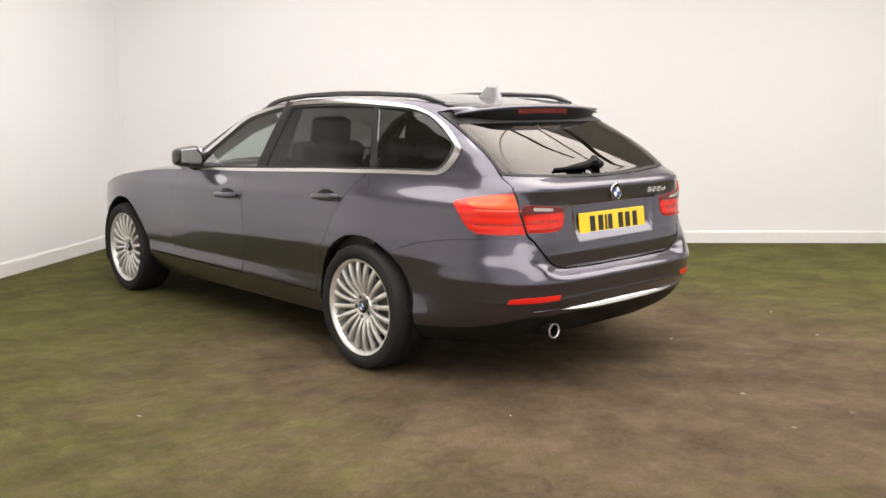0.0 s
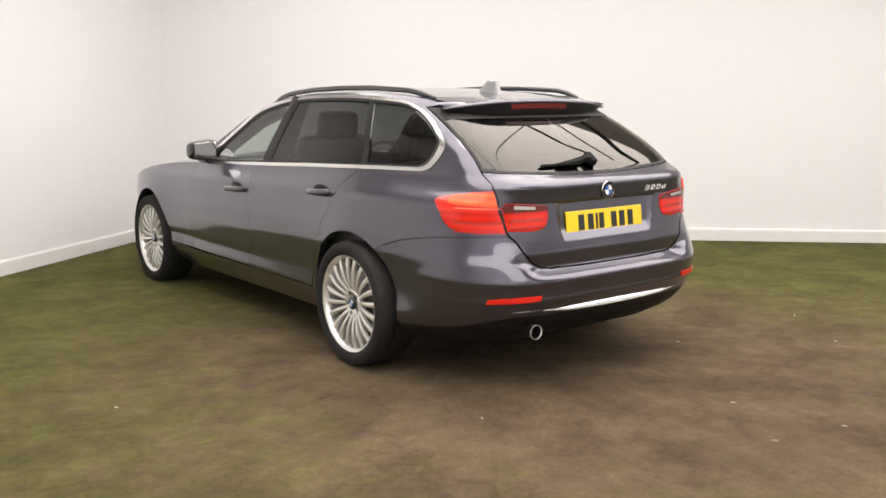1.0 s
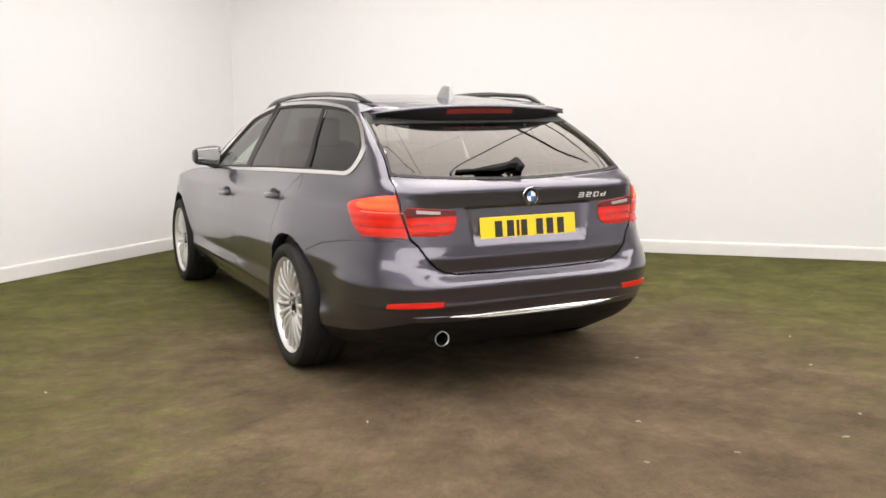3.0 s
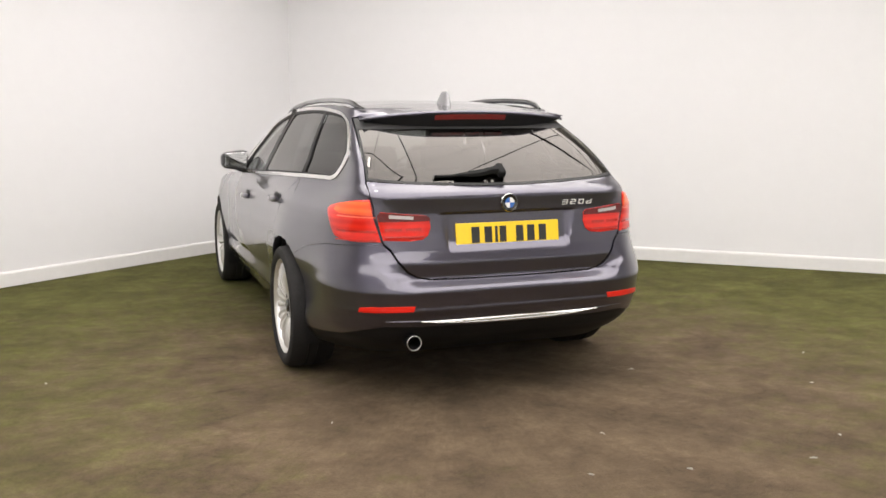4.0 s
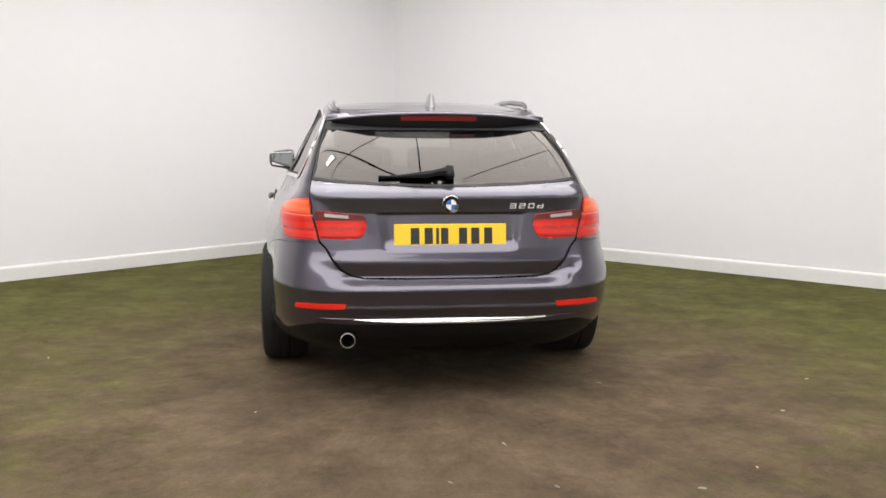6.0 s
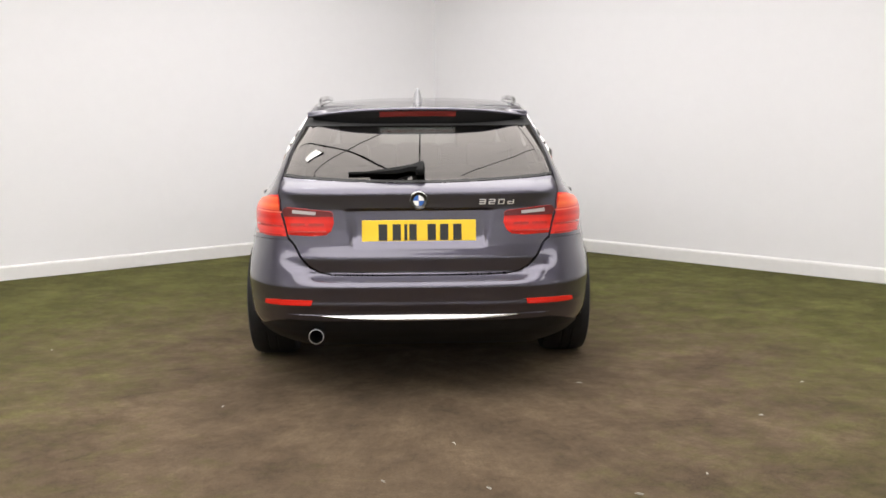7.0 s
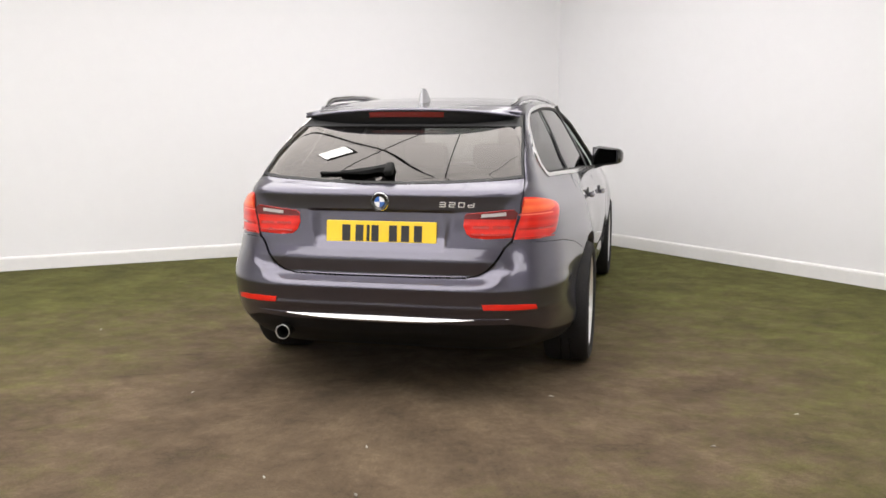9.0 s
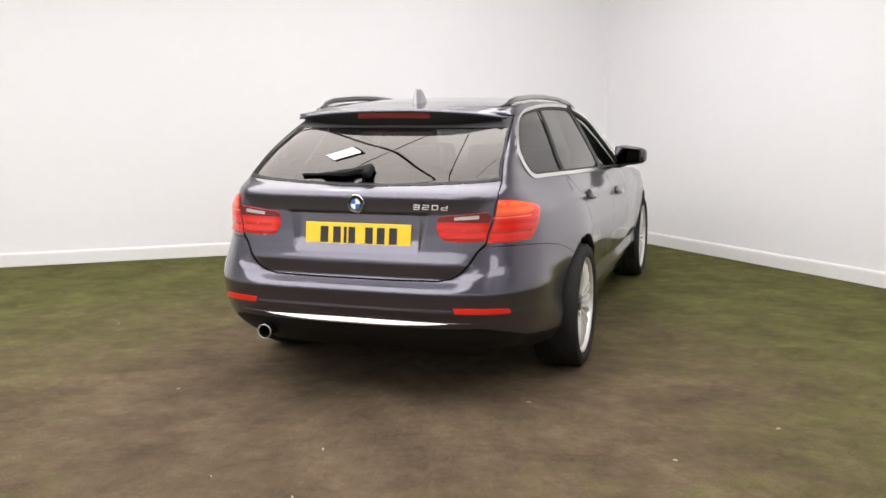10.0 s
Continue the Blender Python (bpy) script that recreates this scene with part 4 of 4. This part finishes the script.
# door mirrors
for s in (-1, 1):
    bm = boxed(-.105, -.055, -.078, .105, .065, .078, .046, seg=5)
    for v in bm.verts:
        k = (v.co.x + .105) / .21
        v.co.z *= 1.0 - .34 * k
        v.co.z += .002 * k
        v.co.y *= 1.0 - .15 * k
    m = Matrix.Translation((s * (.888 if s > 0 else .872), 1.800, 1.010)) @ Matrix.Diagonal((s * (1 if s > 0 else .86), 1, 1, 1)) @ Matrix.Rotation(radians(-7 if s < 0 else -19), 4, "Z")
    bmesh.ops.transform(bm, matrix=m, verts=bm.verts)
    shell = part("door_mirror", bm, GLOSS_BLACK, car, "black door mirror", smooth=True)
    bm = boxed(-.096, -.0600, -.068, .096, -.0500, .068, .010)
    for v in bm.verts:
        k = (v.co.x + .105) / .21
        v.co.z *= 1.0 - .32 * k
    bmesh.ops.transform(bm, matrix=m, verts=bm.verts)
    part("mirror_bezel", bm, BLACK, shell, "black rim round the mirror glass")
    bm = boxed(-.088, -.0635, -.060, .088, -.0595, .060, .002)
    for v in bm.verts:
        k = (v.co.x + .105) / .21
        v.co.z *= 1.0 - .28 * k
        v.co.z += .006 * k
    bmesh.ops.transform(bm, matrix=m, verts=bm.verts)
    part("mirror_glass", bm, MIRROR if s < 0 else DARK_REFLECTION, shell, "silvered mirror glass" if s < 0 else "mirror glass coloured dark for what it reflects")
    bm = tube([(s * .785, 1.83, .945), (s * .82, 1.825, .955), (s * .86, 1.81, .965)], [.030, .026, .022], 10)
    part("mirror_arm", bm, BLACK, shell, "black mirror foot", smooth=True)

# number plate with its characters as plain bars
plate_m = Matrix.Translation((0, -.910, .768)) @ Matrix.Rotation(radians(-7), 4, "X")
bm = boxed(-.26, -.004, -.0555, .26, .004, .0555, .003)
bmesh.ops.transform(bm, matrix=plate_m, verts=bm.verts)
plate = part("number_plate", bm, YELLOW, car, "yellow rear number plate")
for k, x in enumerate((-.164, -.101, -.060, -.027, .058, .115, .175)):
    wdt = (.020, .019, .007, .017, .019, .019, .019)[k]
    bm = boxed(x - wdt, -.006, -.037, x + wdt, -.004, .037, .001)
    bmesh.ops.transform(bm, matrix=plate_m, verts=bm.verts)
    part("character_bar", bm, PLATE_INK, plate)
# round badge in four fields and the bars of the type letters
by, bz = -.921, .913
bm = lathe([(0, .0), (.004, .033), (.0055, .0365), (.004, .041), (0, .0415)], 40)
bmesh.ops.transform(bm, matrix=Matrix.Translation((0, by - .002, bz)) @ Matrix.Rotation(radians(-90), 4, "Z"), verts=bm.verts)
badge = part("badge", bm, GLOSS_BLACK, car, "round black-rimmed badge", smooth=True)
for k in range(4):
    bm = bmesh.new()
    c = bm.verts.new((0, 0, 0))
    ring = [bm.verts.new((.024 * math.cos(radians(90 * k + 10 * i)), 0, .024 * math.sin(radians(90 * k + 10 * i)))) for i in range(10)]
    for a, b in zip(ring, ring[1:]):
        bm.faces.new((c, a, b))
    bmesh.ops.translate(bm, verts=bm.verts, vec=(0, by - .0085, bz))
    part("badge_field", bm, (WHITE, BLUE)[k % 2], badge)
bm = lathe([(.0, .038), (.003, .040), (.0, .042)], 40)
bmesh.ops.transform(bm, matrix=Matrix.Translation((0, by - .004, bz)) @ Matrix.Rotation(radians(-90), 4, "Z"), verts=bm.verts)
part("badge_ring", bm, BRIGHT, badge, "chrome ring", smooth=True)
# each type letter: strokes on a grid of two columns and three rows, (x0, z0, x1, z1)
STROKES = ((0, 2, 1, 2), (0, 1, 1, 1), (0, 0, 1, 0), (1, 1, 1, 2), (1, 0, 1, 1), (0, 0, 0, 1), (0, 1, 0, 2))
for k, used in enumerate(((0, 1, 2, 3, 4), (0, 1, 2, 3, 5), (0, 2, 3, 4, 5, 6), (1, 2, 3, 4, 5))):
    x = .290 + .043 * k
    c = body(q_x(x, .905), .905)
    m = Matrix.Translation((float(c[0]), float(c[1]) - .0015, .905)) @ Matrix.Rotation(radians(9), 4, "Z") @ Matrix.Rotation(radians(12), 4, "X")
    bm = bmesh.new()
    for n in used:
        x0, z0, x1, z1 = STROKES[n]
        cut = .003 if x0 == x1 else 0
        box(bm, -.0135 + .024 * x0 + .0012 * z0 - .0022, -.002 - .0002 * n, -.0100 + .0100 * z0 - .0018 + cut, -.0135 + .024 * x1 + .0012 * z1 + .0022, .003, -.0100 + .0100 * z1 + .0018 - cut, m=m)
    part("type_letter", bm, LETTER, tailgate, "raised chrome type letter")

# rear wiper
wz = 1.040
wy = float(rear_y(wz))
on_glass = Matrix(((1, 0, 0, 0), (0, .828, -.561, wy), (0, .561, .828, wz), (0, 0, 0, 1)))  # x, up the glass, off the glass
wiper = part("rear_wiper", boxed(-.010, -.036, -.004, .030, .040, .034, .012, m=on_glass, seg=3), WIPER, car, "black rear window wiper", smooth=True)
bm = bmesh.new()
rings = []
for x, mid_s, wide, high in ((.022, .004, .030, .030), (-.010, .006, .028, .034), (-.04, .002, .015, .030), (-.08, -.008, .020, .026), (-.12, -.013, .020, .024), (-.16, -.016, .015, .020), (-.20, -.017, .010, .016), (-.225, -.017, .006, .012)):
    rings.append([bm.verts.new(on_glass @ Vector(p)) for p in ((x, mid_s - wide, .010), (x, mid_s - wide * .6, high), (x, mid_s + wide * .5, high), (x, mid_s + wide, .010), (x, mid_s, .008))])
for a, b in zip(rings, rings[1:]):
    for k in range(5):
        bm.faces.new((a[k], a[(k + 1) % 5], b[(k + 1) % 5], b[k]))
bm.faces.new(rings[0]), bm.faces.new(rings[-1][::-1])
part("wiper_arm", bm, WIPER, wiper, smooth=True)
part("wiper_blade", boxed(-.325, -.022, .002, -.10, -.011, .014, .003, m=on_glass @ Matrix.Rotation(radians(-1.2), 4, "Y")), WIPER, wiper)

# exhaust tail pipe
bm = lathe([(-.16, .030), (-.0085, .0335)], 36)
bmesh.ops.transform(bm, matrix=Matrix.Translation((-.475, -.950, .294)) @ Matrix.Rotation(radians(-90), 4, "Z"), verts=bm.verts)
pipe = part("tail_pipe", bm, BLACK, car, "round tail pipe with a polished rim", smooth=True)
bm = lathe([(-.010, .0333), (-.003, .0350), (.001, .0345), (.0015, .0330), (-.001, .0312), (-.008, .0308)], 40)
bmesh.ops.transform(bm, matrix=Matrix.Translation((-.475, -.950, .294)) @ Matrix.Rotation(radians(-90), 4, "Z"), verts=bm.verts)
part("pipe_rim", bm, BRUSHED, pipe, "polished steel rim", smooth=True)
# The inside of the pipe is coloured plain black.
bm = lathe([(-.006, .0309), (-.12, .030), (-.12, .0)], 28)
bmesh.ops.transform(bm, matrix=Matrix.Translation((-.475, -.950, .294)) @ Matrix.Rotation(radians(-90), 4, "Z"), verts=bm.verts)
part("pipe_bore", bm, BLACK, pipe, "black inside of the pipe")

# ---- wheels: built once, then copied ----
TYRE_R = .322
wheel = new("wheel")
wheel.parent = car
prof = [(-.10, .245), (-.112, .262), (-.118, .285), (-.112, .307), (-.095, .317), (-.06, .321), (-.03, TYRE_R), (-.026, .315), (-.022, .315), (-.018, TYRE_R), (.018, TYRE_R), (.022, .315), (.026, .315), (.03, TYRE_R), (.06, .321), (.095, .317), (.110, .308), (.119, .287), (.116, .266), (.108, .252), (.100, .244)]
part("tyre", lathe(prof, 72), RUBBER, wheel, "black low-profile tyre", smooth=True)
prof = [(-.10, .247), (-.10, .232), (.03, .222), (.085, .230), (.099, .236), (.104, .242), (.106, .248), (.102, .2505), (.097, .249)]
part("rim", lathe(prof, 72), ALLOY, wheel, "polished silver rim", smooth=True)
part("brake_disc", lathe([(.035, .03), (.035, .16), (.02, .162), (.02, .03)], 48), STEEL_DISC, wheel, "grey steel brake disc", smooth=True)
part("drum", lathe([(-.06, .0), (-.06, .221), (-.05, .222)], 40), BLACK, wheel, "dark inner side of the wheel")
part("hub", lathe([(.04, .0), (.075, .040), (.078, .062), (.066, .074), (.04, .076)], 40), ALLOY, wheel, "silver wheel hub", smooth=True)
part("hub_cap", lathe([(.072, .0), (.083, .0), (.084, .026), (.080, .034), (.07, .0345)], 32), GLOSS_BLACK, wheel, "round hub cap", smooth=True)
for k in range(4):
    bm = bmesh.new()
    c = bm.verts.new((.0848, 0, 0))
    ring = [bm.verts.new((.0848, .019 * math.cos(radians(90 * k + 10 * i)), .019 * math.sin(radians(90 * k + 10 * i)))) for i in range(10)]
    for a, b in zip(ring, ring[1:]):
        bm.faces.new((c, a, b))
    part("hub_cap_field", bm, (WHITE, BLUE)[k % 2], wheel)
for k in range(5):
    a = radians(72 * k + 36)
    bm = lathe([(.0765, .0), (.0785, .010), (.070, .0115)], 12)
    bmesh.ops.translate(bm, verts=bm.verts, vec=(0, .054 * math.cos(a), .054 * math.sin(a)))
    part("wheel_bolt", bm, BLACK, wheel)
# one spoke: a bowed tapering bar that widens into the rim
bm = bmesh.new()
rings = []
for i in range(8):
    t = i / 7
    r = .060 + .178 * t
    xx = .073 + .018 * math.sin(math.pi * t * .9) + .010 * t
    hw = .0095 + .0045 * t ** 2
    th = .024 - .006 * t
    rings.append([bm.verts.new(p) for p in ((xx - th, -hw, r), (xx - .004, -hw, r), (xx, -hw * .45, r), (xx, hw * .45, r), (xx - .004, hw, r), (xx - th, hw, r))])
for a, b in zip(rings, rings[1:]):
    for k in range(6):
        bm.faces.new((a[k], a[(k + 1) % 6], b[(k + 1) % 6], b[k]))
bm.faces.new(rings[0]), bm.faces.new(rings[-1][::-1])
spoke = part("spoke", bm, ALLOY, wheel, smooth=True)
for k in range(1, 20):
    o = new("spoke", spoke.data)
    o.parent = wheel
    o.matrix_basis = pose(0, 0, 0, 18 * k, 0, 0)
HALF_TRACK = .786
wheel.matrix_basis = pose(HALF_TRACK, 0, WHEEL_Z)
for x, y, turn in ((-HALF_TRACK, 0, 180), (HALF_TRACK - .034, FRONT_Y, 0), (-HALF_TRACK + .034, FRONT_Y, 180)):
    copy_thing(wheel, pose(x, y, WHEEL_Z, 7 * (y + 1), 0, turn))

# ---- small litter on the turf ----
LITTER = plain("pale_scrap", (.44, .42, .36), .8, grain=.2, grain_scale=40)
for k, (x, y) in enumerate(((-2.066, .04), (1.845, -.80), (.130, -1.585), (-.887, -1.06), (.235, -2.05), (-.138, -1.97), (.77, -.762), (1.468, -1.293), (.74, -2.12), (1.03, -1.95))):
    bm = bmesh.new()
    rnd = random.Random(40 + k)
    c = bm.verts.new((0, 0, .010))
    ring = []
    for i in range(7):
        a = 2 * math.pi * i / 7
        r = .0085 * (.6 + .7 * rnd.random())
        ring.append(bm.verts.new((r * math.cos(a) * 1.9, r * math.sin(a) * .5, .003 + .006 * rnd.random())))
    for i in range(7):
        bm.faces.new((c, ring[i], ring[(i + 1) % 7]))
    bmesh.ops.solidify(bm, geom=bm.faces[:], thickness=.0015)
    o = tagged(part("litter_scrap", bm, LITTER), "small pale paper scrap lying on the turf", "litter", "scraps on the turf")
    o.matrix_basis = pose(x, y, .001, 0, 0, rnd.random() * 180)
